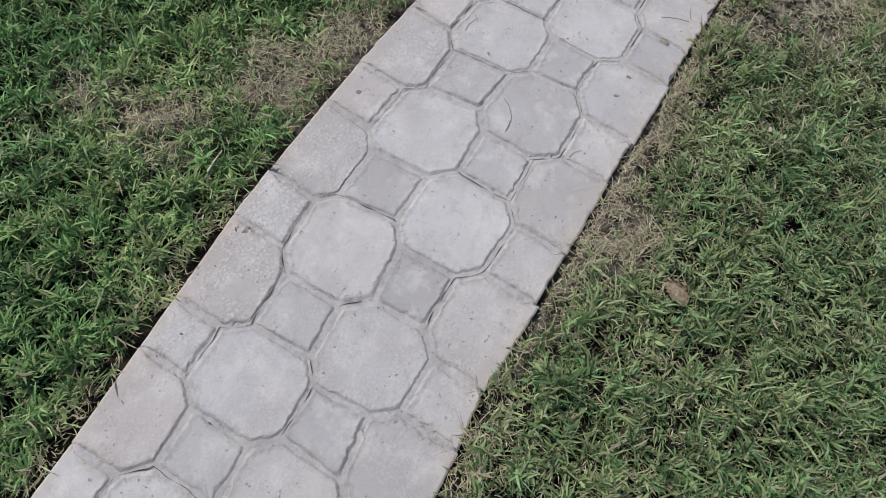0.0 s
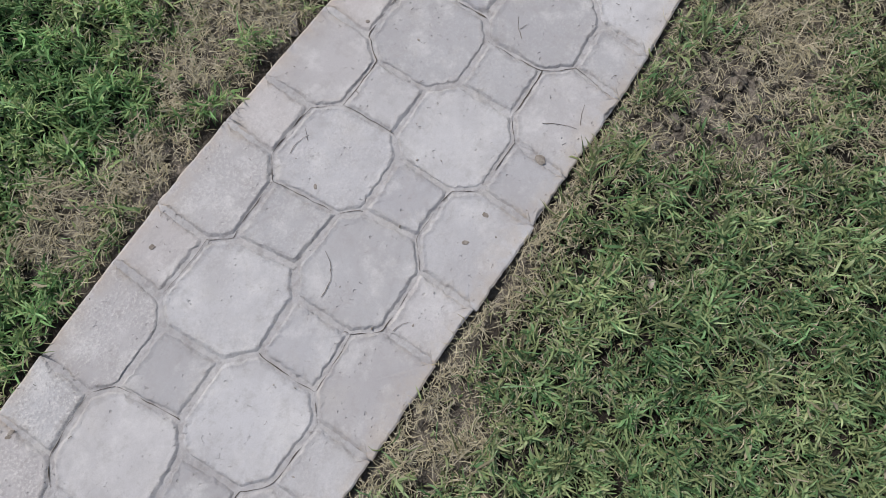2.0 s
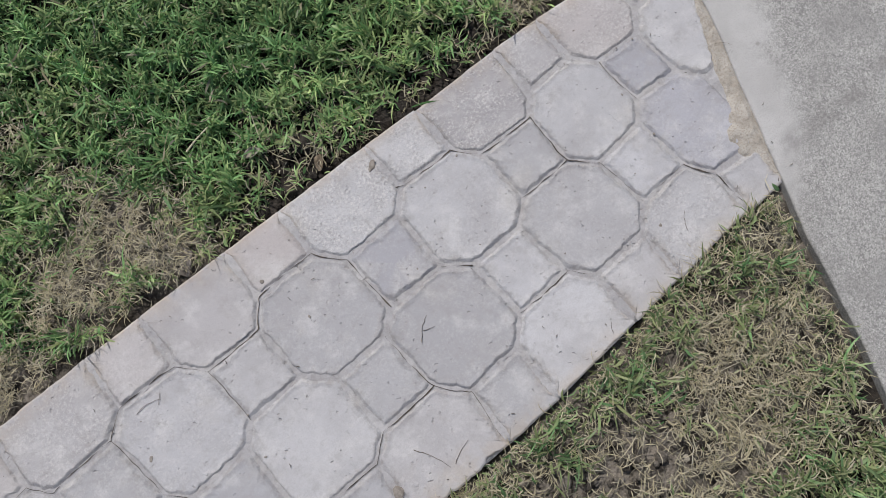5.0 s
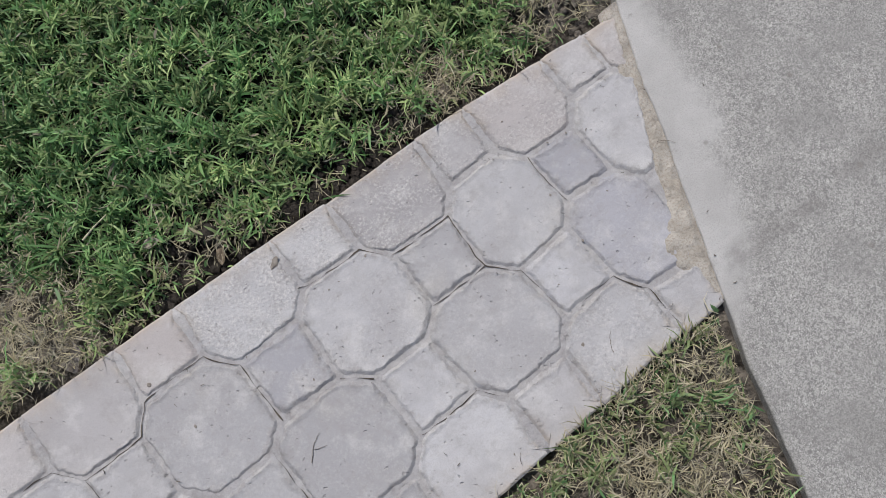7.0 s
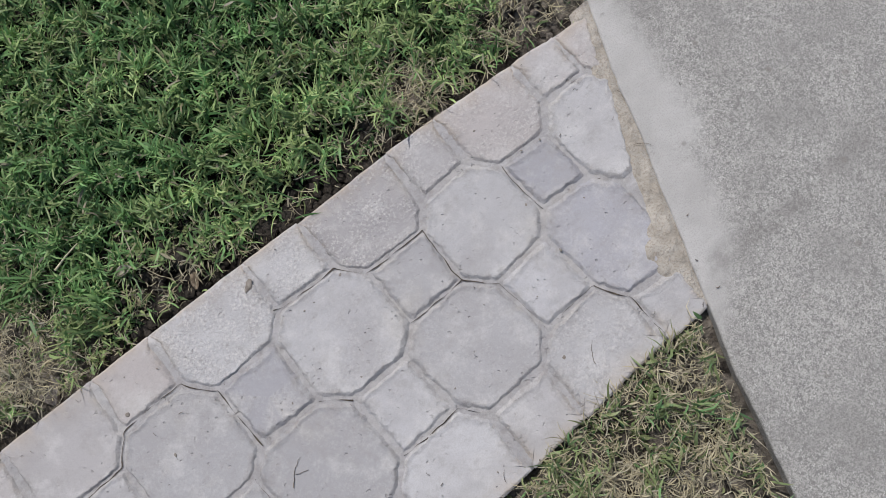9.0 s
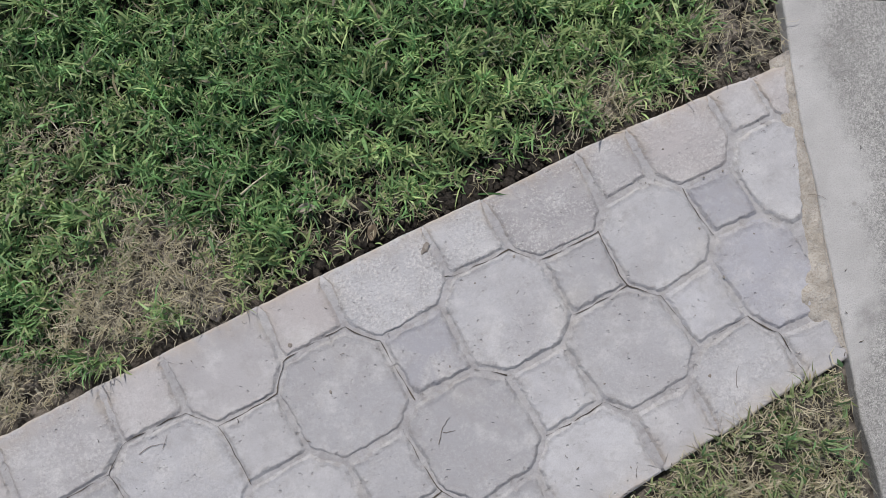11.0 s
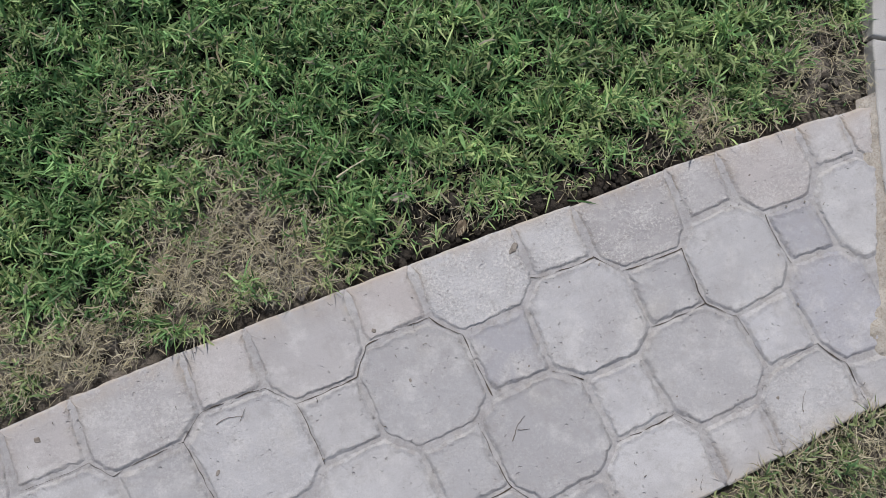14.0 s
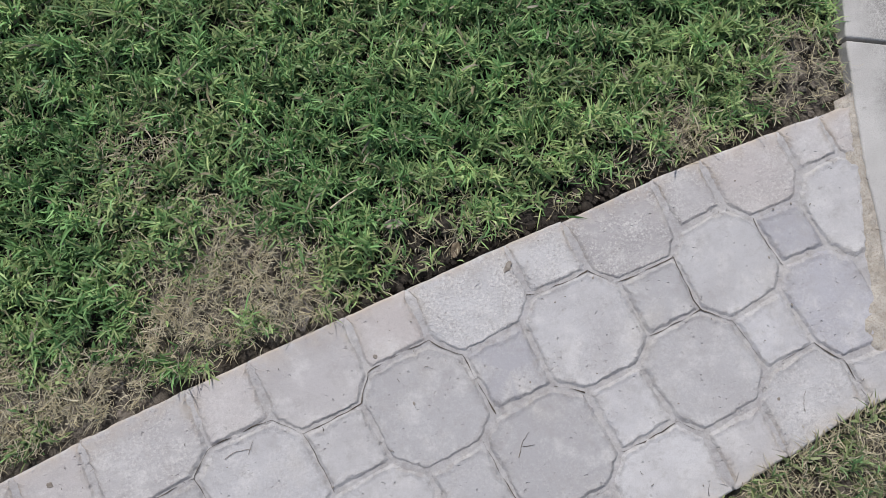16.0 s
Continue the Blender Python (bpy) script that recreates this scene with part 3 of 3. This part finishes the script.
# ---- lawn ----
def lawn_masks(x, y):
    """How dry and how bare the lawn is at each place."""
    dry, bare = np.zeros_like(x), np.zeros_like(x)
    u = x + 0.025 * np.sin(41 * y + 3 * x) + 0.014 * np.sin(97 * y - 60 * x)
    v = y + 0.025 * np.sin(37 * x + 1.3) + 0.014 * np.sin(89 * x + 71 * y)
    for px, py, r, d, b in PATCHES:
        g = np.exp(-(((u - px) ** 2 + (v - py) ** 2) / (r * r)) ** 1.2)
        dry, bare = np.maximum(dry, d * g), np.maximum(bare, b * g)
    gap = np.interp(x, *zip(*EDGE_R)) - y
    rim = np.exp(-(gap / 0.075) ** 2) * (gap > -0.02) * (x < 0.75)
    strong = np.exp(-((x + 0.75) / 0.42) ** 4)
    dry = np.maximum(dry, (0.45 + 0.55 * strong) * rim)
    bare = np.maximum(bare, 0.5 * strong * rim)
    gap = y - np.interp(x, *zip(*EDGE_L))
    rim = np.exp(-(gap / 0.05) ** 2) * (gap > -0.02) * (x < 1.0)
    dry = np.maximum(dry, 0.7 * rim)
    return dry, bare


def smooth_field(rng, x, y, size, count=24):
    """A smooth random field of about unit spread, from a sum of waves."""
    out = np.zeros_like(x)
    for _ in range(count):
        a, ph = rng.uniform(0, 2 * np.pi, 2)
        f = rng.uniform(0.4, 1.6) * 2 * np.pi / size
        out += np.cos(f * (x * np.cos(a) + y * np.sin(a)) + ph)
    return out / math.sqrt(count / 2)


CLOSE = (-2.4, 1.9, -1.68, 1.66)   # the stretch of lawn beside the walk


def lawn(name, region, per_m2, wide, seed, label, dense=True):
    rng = np.random.default_rng(seed)
    x0, x1, y0, y1 = region
    n = int((x1 - x0) * (y1 - y0) * per_m2)
    x, y = rng.uniform(x0, x1, n), rng.uniform(y0, y1, n)
    keep = np.ones(n, bool)
    le, re_ = np.interp(x, *zip(*EDGE_L)), np.interp(x, *zip(*EDGE_R))
    clear = 0.006 + 0.010 * (smooth_field(rng, x, y, 0.22) > 0.1) + rng.exponential(0.004, n)
    se = np.interp(y, *zip(*SLAB_EDGE))
    keep &= ~((y < le + clear * 1.5) & (y > re_ - clear * 0.35) & (x < se))
    keep &= ~((x > se - 0.006 - 0.016 * (y < -0.4) - rng.exponential(0.004, n)) & (x < se + 1.5))
    # the dense lawn thins out into the sparser one around it
    inside = np.minimum(np.minimum(x - CLOSE[0], CLOSE[1] - x), np.minimum(y - CLOSE[2], CLOSE[3] - y))
    share = np.clip(inside / 0.35, 0, 1)
    keep &= rng.random(n) < (share if dense else 1 - 0.97 * share)
    dry, bare = lawn_masks(x, y)
    tuft = smooth_field(rng, x, y, 0.07)
    keep &= rng.random(n) > bare * 0.9
    keep &= rng.random(n) > 0.36 - 0.32 * tuft
    x, y, dry, tuft, le, re_ = (v[keep] for v in (x, y, dry, tuft, le, re_))
    n = len(x)
    patch = smooth_field(rng, x, y, 0.45)
    dry = np.clip(dry + 0.07 * patch - 0.01 + np.where(y < 0, 0.13, 0.02), 0, 1)
    is_dry = rng.random(n) < np.minimum(0.97, dry * 1.15)
    flat = (rng.random(n) < 0.07) | (is_dry & (rng.random(n) < 0.6))
    length = np.clip(rng.lognormal(math.log(0.0248), 0.38, n), 0.012, 0.070) * np.clip(1 + 0.26 * tuft, 0.5, 1.6)
    length[is_dry] *= 0.85
    width = rng.uniform(0.0022, 0.0050, n) * wide
    width[is_dry] *= 0.48
    broad = (~is_dry) & (rng.random(n) < np.where(y < 0, 0.34, 0.30))
    width[broad] *= 1.40
    length[broad] *= 0.75
    swirl = smooth_field(rng, x, y, 0.16) * 1.6
    az = swirl + rng.normal(0, 1.6, n)
    # blades beside the path lean away from it more often than over it
    near = np.minimum(np.abs(y - le), np.abs(y - re_)) < 0.02
    over = near & (rng.random(n) < 0.6)
    side = np.interp(y, *zip(*SLAB_EDGE)) - x < 0.045
    az[over] = np.where(y[over] > 0, np.pi / 2, -np.pi / 2) + rng.normal(0, 0.9, over.sum())
    # in some stretches the lawn hangs over the path's rim
    lap = over & (((y > 0) & (x < -1.05)) | ((y < 0) & ((np.abs(x + 1.40) < 0.20) | (np.abs(x - 0.47) < 0.15))))
    az[lap] += np.pi
    length[lap] *= 1.15
    az[side] = np.pi + rng.normal(0, 0.9, side.sum())
    lean = np.radians(rng.uniform(18, 78, n))
    bend = np.radians(rng.uniform(0, 75, n))
    lean[flat], bend[flat] = np.radians(rng.uniform(72, 92, flat.sum())), np.radians(rng.uniform(-12, 12, flat.sum()))
    for tx, ty, tr in TUFTS:
        hit = ((x - tx) ** 2 + (y - ty) ** 2 < tr * tr) & ~is_dry & ~near & (rng.random(n) < 0.8)
        length[hit] *= 1.25
        az[hit] = np.arctan2(y[hit] - ty, x[hit] - tx) + rng.normal(0, 0.7, hit.sum())
        lean[hit], flat[hit] = np.radians(rng.uniform(15, 50, hit.sum())), False
    z = SOIL_Z + np.where(y < -0.36, 0.016, 0.0) + 0.008 * np.abs(smooth_field(rng, x, y, 0.3)) + np.where(flat, rng.uniform(0.003, 0.018, n), 0.0)
    z += np.where(rng.random(n) < 0.6, rng.uniform(0, 0.020, n), 0)
    z += np.where(is_dry, 0.004, 0.0125 * np.clip(tuft, -1.0, 1.5))
    z = np.maximum(z, SOIL_Z) + mound(x, y)
    floor_z = SOIL_Z + mound(x, y)
    co = np.zeros((n, 7, 3), np.float32)
    twist = rng.normal(0, 0.5, n)
    roll = rng.uniform(-0.9, 0.9, n)
    veer = rng.normal(0, 0.30, n) + np.where(is_dry, rng.normal(0, 0.12, n), 0)
    px, py, pz = x.copy(), y.copy(), z.copy()
    for k, share in enumerate((0.6, 1.0, 0.82, 0.0)):
        way = az + veer * k
        if k:
            ang = lean + bend * ((k - 1) / 2) ** 1.3
            px, py = px + np.cos(way) * np.sin(ang) * length / 3, py + np.sin(way) * np.sin(ang) * length / 3
            pz = np.maximum(pz + np.cos(ang) * length / 3, floor_z)
        h = width * share / 2
        sx, sy = np.cos(way + np.pi / 2 + twist), np.sin(way + np.pi / 2 + twist)
        if k < 3:
            co[:, 2 * k] = np.stack((px - sx * h, py - sy * h, pz - h * roll), 1)
            co[:, 2 * k + 1] = np.stack((px + sx * h, py + sy * h, pz + h * roll), 1)
        else:
            co[:, 6] = np.stack((px, py, pz), 1)
    # colours: fresh, deep and yellowish greens; straw and grey-brown when dry
    u, v = rng.random(n)[:, None], rng.random(n)[:, None]
    lush = np.clip(0.5 + 0.33 * smooth_field(rng, x, y, 0.35), 0, 1)[:, None]
    deep, fresh, lime = np.array((0.050, 0.126, 0.038)), np.array((0.248, 0.450, 0.172)), np.array((0.46, 0.565, 0.245))
    green = deep + (fresh - deep) * u
    green = green + (lime - green) * np.clip(v * 1.3 - 0.55 + 0.7 * (lush - 0.5), 0, 0.85)
    green = green * np.clip(1 + 0.20 * smooth_field(rng, x, y, 0.09), 0.5, 1.5)[:, None]
    green = np.where((y < -0.36)[:, None], green * np.array((0.84, 0.81, 0.92)), green)
    straw, ash, tan = np.array((0.66, 0.59, 0.43)), np.array((0.42, 0.385, 0.315)), np.array((0.40, 0.34, 0.19))
    dead = straw + (ash - straw) * u
    dead = dead + (tan - dead) * v * 0.7
    tone = np.where(is_dry[:, None], dead, green)
    half = (~is_dry & (rng.random(n) < np.where(y < 0, 0.34, 0.10) + 0.5 * dry))[:, None]
    tone = np.where(half, tone * 0.55 + np.array((0.34, 0.33, 0.16)) * 0.45, tone)
    tone = np.where((flat & ~is_dry & (rng.random(n) < 0.3))[:, None], dead * 0.7, tone)
    colour = np.ones((n, 7, 4), np.float32)
    colour[:, :, :3] = tone[:, None, :]
    me = bpy.data.meshes.new(name)
    me.vertices.add(n * 7)
    me.vertices.foreach_set("co", co.ravel())
    quads = np.array((0, 1, 3, 2, 2, 3, 5, 4, 4, 5, 6), np.int32)
    loops = (np.arange(n, dtype=np.int32)[:, None] * 7 + quads).ravel()
    starts = (np.arange(n, dtype=np.int32)[:, None] * 11 + np.array((0, 4, 8), np.int32)).ravel()
    me.loops.add(n * 11)
    me.loops.foreach_set("vertex_index", loops)
    me.polygons.add(n * 3)
    me.polygons.foreach_set("loop_start", starts)
    me.update(calc_edges=True)
    me.attributes.new("tint", "FLOAT_COLOR", "POINT").data.foreach_set("color", colour.ravel())
    me.materials.append(BLADE)
    return tagged(new(name, me), label, "grass", kind="stuff")


lawn("grass", (-2.4, 1.75, 0.14, 1.66), 72000, 1.0, 1, "short mown green lawn grass with dry straw patches")
lawn("grass", (-2.4, 0.80, -1.68, -0.38), 72000, 1.0, 2, "mown grass, green with browned straw and bare soil")
lawn("grass", (-4.2, 3.8, -3.4, 3.5), 7000, 1.8, 3, "short green lawn around the path", dense=False)

# ---- litter ----
LEAF = litter_material("dry_leaf", (0.15, 0.115, 0.078), (0.29, 0.235, 0.165))
PALE = litter_material("bleached_litter", (0.26, 0.235, 0.19), (0.38, 0.35, 0.29))
WOOD = litter_material("weathered_wood", (0.19, 0.165, 0.14), (0.30, 0.27, 0.24))
BLACK = litter_material("rotten_leaf", (0.035, 0.035, 0.036), (0.09, 0.088, 0.085))
TWIG = litter_material("thin_twig", (0.11, 0.092, 0.075), (0.20, 0.165, 0.13))
STRAW = litter_material("straw", (0.55, 0.48, 0.33), (0.62, 0.56, 0.42), 0.6)


def leaf(name, x, y, z, length, width, turn, curl, material, label, seed):
    """A dry leaf: a pointed, curled sheet with a little thickness and a ragged rim."""
    rnd = random.Random(seed)
    nu, nv = 12, 5
    verts, faces = [], []
    for side in (0.0, -0.0008):
        for a in range(nu + 1):
            u = a / nu
            half = width / 2 * math.sin(math.pi * min(0.98, 0.04 + u)) ** 0.7 * (1 + 0.35 * (rnd.random() - 0.5))
            for b in range(nv):
                v = b / (nv - 1) * 2 - 1
                h = curl * (abs(v) ** 2 * half * 0.9 + 0.010 * math.sin(3.0 * u + seed)) + 0.003 * wobble(u * 3, v * 2, 1.0, seed)
                verts.append(((u - 0.5) * length, v * half, h + side + 0.002))
    row, layer = nv, (nu + 1) * nv
    for a in range(nu):
        for b in range(nv - 1):
            q = a * row + b
            faces.append((q, q + row, q + row + 1, q + 1))
            q += layer
            faces.append((q, q + 1, q + row + 1, q + row))
    for a in range(nu):
        for b in (0, nv - 1):
            q = a * row + b
            faces.append((q, q + row, q + row + layer, q + layer))
    ob = mesh_object(name, verts, faces, material, smooth=True)
    ob.matrix_world = pose(x, y, z, rnd.uniform(-12, 12), rnd.uniform(-12, 12), turn)
    return tagged(ob, label, "leaf", group="dead leaves on the lawn")


leaf("dead_leaf", -0.958, -0.655, -0.004, 0.080, 0.042, 62, 1.0, LEAF, "curled brown dead leaf lying on the grass", 1)
leaf("dead_leaf", -0.565, -0.950, -0.006, 0.062, 0.034, 10, 0.5, LEAF, "flat brown dead leaf half sunk in the grass", 2)
# the next one is no leaf: a sunk leaf shape for a pale dry grass clump
leaf("dead_leaf", -0.430, 0.598, -0.012, 0.040, 0.024, 5, 1.3, PALE, "clump of bleached pale dry grass in the lawn, made as a leaf", 3)
leaf("dead_leaf", -0.080, 0.386, -0.003, 0.040, 0.020, -20, 1.0, PALE, "small bleached curled leaf by bare soil", 4)
leaf("dead_leaf", 0.018, 0.278, -0.022, 0.032, 0.020, 40, 0.8, LEAF, "small tan dead leaf in the bare edge", 5)
leaf("dead_leaf", 0.069, -0.778, -0.016, 0.046, 0.030, 30, 0.4, BLACK, "blackened rotten leaf on the bare patch", 6)
leaf("dead_leaf", 0.100, -0.722, -0.016, 0.050, 0.018, 75, 0.4, BLACK, "narrow blackened rotten leaf on bare soil", 7)
leaf("dead_leaf", -0.060, -0.520, -0.020, 0.035, 0.022, 110, 0.5, BLACK, "dark rotten leaf near the path edge", 8)
leaf("dead_leaf", -0.377, -0.697, -0.008, 0.040, 0.018, 20, 0.6, PALE, "pale dry leaf in the grass", 9)


def lump(name, x, y, z, size, flat, material, label, seed, category):
    bm = bmesh.new()
    bmesh.ops.create_icosphere(bm, subdivisions=3, radius=1.0)
    for v in bm.verts:
        f = 1 + 0.35 * noise.noise(v.co * 1.6 + Vector((seed, 0, 0))) + 0.18 * noise.noise(v.co * 4.0 + Vector((0, seed, 0)))
        v.co = Vector((v.co.x * size[0], v.co.y * size[1], v.co.z * flat)) * f
    me = bpy.data.meshes.new(name)
    bm.to_mesh(me)
    bm.free()
    me.materials.append(material)
    ob = new(name, me)
    ob.matrix_world = pose(x, y, z, 0, 0, seed * 47)
    return tagged(ob, label, category)


def wood_chip(x, y, z, turn, length=0.055, width=0.021, label="weathered grey wood chip beside the path edge"):
    """A split, weathered chip of wood with squared ends."""
    bm = bmesh.new()
    bmesh.ops.create_cube(bm, size=1.0)
    bmesh.ops.subdivide_edges(bm, edges=bm.edges, cuts=5, use_grid_fill=True)
    for v in bm.verts:
        c = v.co.copy()
        v.co = Vector((c.x * length, c.y * (width - 0.006 * c.x), c.z * width * 0.43))
        v.co += Vector((0.004, 0.003, 0.0022)) * noise.noise(c * 3.1)
        v.co.z += 0.002 * noise.noise(Vector((c.x * 2, c.y * 14, 3)))
    me = bpy.data.meshes.new("wood_chip")
    bm.to_mesh(me)
    bm.free()
    me.materials.append(WOOD)
    ob = new("wood_chip", me)
    ob.matrix_world = pose(x, y, z, 4, -10, turn)
    return tagged(ob, label, "wood chip")


wood_chip(-0.333, 0.292, -0.018, 38)
wood_chip(0.420, -1.076, 0.010, -53, 0.13, 0.024, "split grey stick of wood lying in dry grass")
leaf("dead_leaf", 0.372, -1.014, -0.002, 0.034, 0.024, -53, 0.6, BLACK, "black rotten leaf at a stick's end", 12)
lump("pebble", 0.188, -0.675, -0.018, (0.011, 0.008), 0.006, PALE, "small pale stone on the bare patch", 2, "stone")
lump("soil_clod", -0.423, -0.430, -0.010, (0.016, 0.011), 0.010, DIRT, "black soil clod against the path edge", 3, "soil")


def tube(name, points, radius, material, label, category):
    """A thin bent stem of six sides, tapered to its end."""
    verts, faces = [], []
    for k, p in enumerate(points):
        p = Vector(p)
        a, b = Vector(points[max(0, k - 1)]), Vector(points[min(len(points) - 1, k + 1)])
        e = (b - a).normalized()
        s = e.cross(Vector((0, 0, 1))).normalized()
        u = s.cross(e)
        r = radius * (1 - 0.55 * k / (len(points) - 1))
        verts += [tuple(p + (s * math.cos(t) + u * math.sin(t)) * r) for t in (m * math.pi / 3 for m in range(6))]
    for k in range(len(points) - 1):
        faces += [(k * 6 + m, k * 6 + (m + 1) % 6, k * 6 + 6 + (m + 1) % 6, k * 6 + 6 + m) for m in range(6)]
    faces += [tuple(range(6)), tuple(range(len(verts) - 6, len(verts)))]
    return tagged(mesh_object(name, verts, faces, material, smooth=True), label, category)


def bent(a, b, sag, z, steps=9):
    """Points from a to b on a bow of the given sag."""
    a, b = Vector(a), Vector(b)
    s = (b - a).orthogonal()
    out = []
    for k in range(steps):
        f = k / (steps - 1)
        q = a.lerp(b, f) + s * (sag * math.sin(math.pi * f) + 0.04 * wobble(f * 6, a.x * 9, 1.0))
        out.append((q.x, q.y, z))
    return out


tube("straw_stalk", [(-0.184, 0.474, 0.008), (-0.150, 0.481, 0.012), (-0.116, 0.486, 0.013)], 0.0026, STRAW, "pale dry straw stalk lying on the lawn", "straw")
tube("straw_stalk", [(-1.300, 0.352, 0.008), (-1.272, 0.356, 0.012), (-1.240, 0.360, 0.011)], 0.0028, STRAW, "pale dry straw stalk at the lawn edge", "straw")
for a, b, sag, r in (((-0.806, -0.137), (-0.722, -0.086), -0.16, 0.0011), ((-0.064, -0.160), (-0.022, -0.124), 0.05, 0.0011),
                     ((-0.046, -0.144), (-0.022, -0.152), -0.05, 0.0009), ((-0.212, -0.310), (-0.178, -0.382), 0.05, 0.0010),
                     ((-0.166, -0.384), (-0.118, -0.366), 0.06, 0.0009), ((-0.590, 0.104), (-0.535, 0.096), 0.10, 0.0010),
                     ((-0.545, 0.090), (-0.525, 0.112), 0.00, 0.0008), ((0.244, -0.398), (0.256, -0.380), 0.1, 0.0008),
                     ((-0.780, -0.300), (-0.745, -0.318), 0.1, 0.0010), ((0.838, -0.085), (0.865, -0.110), 0.1, 0.0008),
                     ((0.505, -0.345), (0.530, -0.310), 0.1, 0.0008)):
    tube("twig", bent(a, b, sag, 0.0026), r * 0.7, TWIG, "thin dark twig lying on the concrete path", "twig")["group"] = "twigs on the path"


def clippings():
    """Small dry grass clippings and crumbs scattered over the path and the sidewalk's edge."""
    rng = random.Random(4)
    verts, faces = [], []
    for _ in range(110):
        x = rng.uniform(-2.3, 1.15)
        lo, hi = right_edge(x), left_edge(x)
        if rng.random() < 0.45:
            y = hi - min(0.2, rng.expovariate(22)) if rng.random() < 0.6 else lo + min(0.2, rng.expovariate(22))
        else:
            y = rng.uniform(lo, hi)
        if x > 0.8:
            y = rng.uniform(-0.5, 0.3)
        a, ln, w = rng.uniform(0, 6.28), rng.uniform(0.002, 0.009), rng.uniform(0.0003, 0.0008)
        kink = rng.uniform(-0.8, 0.8)
        p = Vector((x, y, 0.0032))
        d1, d2 = Vector((math.cos(a), math.sin(a), 0.08)), Vector((math.cos(a + kink), math.sin(a + kink), -0.1))
        s = Vector((-math.sin(a), math.cos(a), 0)) * w
        base = len(verts)
        for q in (p - d1 * ln / 2, p, p + d2 * ln / 2):
            verts += [tuple(q - s), tuple(q + s), tuple(q + Vector((0, 0, w * 1.6)))]
        for k in (0, 3):
            faces += [(base + k + m, base + k + (m + 1) % 3, base + k + 3 + (m + 1) % 3, base + k + 3 + m) for m in range(3)]
    tagged(mesh_object("grass_clippings", verts, faces, TWIG), "tiny dry grass clippings scattered on the path", "clippings", kind="stuff")


clippings()


def clods():
    """Crumbs and clods of earth on the bare patches and along the trench beside the path."""
    rng = random.Random(9)
    verts, faces = [], []
    ico = bmesh.new()
    bmesh.ops.create_icosphere(ico, subdivisions=2, radius=1.0)
    base_v, base_f = [v.co.copy() for v in ico.verts], [[v.index for v in f.verts] for f in ico.faces]
    ico.free()
    spots, pale = [], []
    for _ in range(420):
        x = rng.uniform(-0.25, 0.75)
        spots.append((x, left_edge(x) + rng.uniform(0.006, 0.06), 0.0036, 0.1))
    for px, py, r, dry, bare in PATCHES:
        for _ in range(int(170 * bare) if bare > 0.5 else 0):
            spots.append((px + rng.gauss(0, r * 0.6), py + rng.gauss(0, r * 0.6), 0.0054, rng.uniform(0.4, 1.0) if dry > 0.85 else 0.15))
    for x, y, size, light in spots:
        if right_edge(x) - 0.008 < y < left_edge(x) + 0.004 or x > slab_edge(y) - 0.01:
            continue
        r = rng.lognormvariate(math.log(size), 0.45)
        at, seed = Vector((x, y, SOIL_Z + soil_rise(y) + float(mound(x, y)) + 0.004 + r * 0.4)), rng.uniform(0, 50)
        start = len(verts)
        for v in base_v:
            f = r * (1 + 0.45 * noise.noise(v * 1.8 + Vector((seed, 0, 0))))
            verts.append(tuple(at + Vector((v.x * f, v.y * f, v.z * f * 0.7))))
        pale += [light] * len(base_v)
        faces += [[start + q for q in f] for f in base_f]
    ob = mesh_object("soil_crumbs", verts, faces, SOIL, smooth=False)
    ob.data.attributes.new("pale", "FLOAT", "POINT").data.foreach_set("value", pale)
    tagged(ob, "crumbs and clods of dark brown earth", "soil", kind="stuff")


clods()


def specks():
    """Dark crumbs and spots of dirt stuck to the path."""
    rng = random.Random(21)
    spots = [(0.098, 0.195, 0.0075), (-0.538, -0.320, 0.0050), (-0.462, -0.322, 0.005), (-1.360, 0.200, 0.0045), (-0.285, -0.353, 0.012), (-0.234, 0.151, 0.0045), (-0.918, 0.213, 0.006), (-1.368, 0.199, 0.0045),
             (-0.620, 0.015, 0.004), (0.510, -0.315, 0.005), (0.560, -0.300, 0.006), (0.470, -0.300, 0.004)]
    for _ in range(45):
        x = rng.uniform(-2.2, 0.72)
        spots.append((x, rng.uniform(right_edge(x) + 0.01, left_edge(x) - 0.01), rng.uniform(0.0008, 0.0024)))
    verts, faces = [], []
    for x, y, r in spots:
        base, turn, long = len(verts), rng.uniform(0, 6.28), rng.uniform(1.0, 2.2)
        for z, f in ((0.0, 1.0), (0.0014, 0.7)):
            for k in range(10):
                t = k / 10 * 2 * math.pi
                d = r * f * (1 + 0.5 * noise.noise((math.cos(t) * 1.5, math.sin(t) * 1.5, x * 40)))
                u, v = math.cos(t) * d * long, math.sin(t) * d
                verts.append((x + u * math.cos(turn) - v * math.sin(turn), y + u * math.sin(turn) + v * math.cos(turn), z))
        faces += [(base + k, base + (k + 1) % 10, base + 10 + (k + 1) % 10, base + 10 + k) for k in range(10)]
        faces.append(tuple(range(base + 10, base + 20)))
    tagged(mesh_object("dirt_specks", verts, faces, WOOD), "brown dirt specks stuck to the concrete path", "dirt", kind="stuff")


specks()
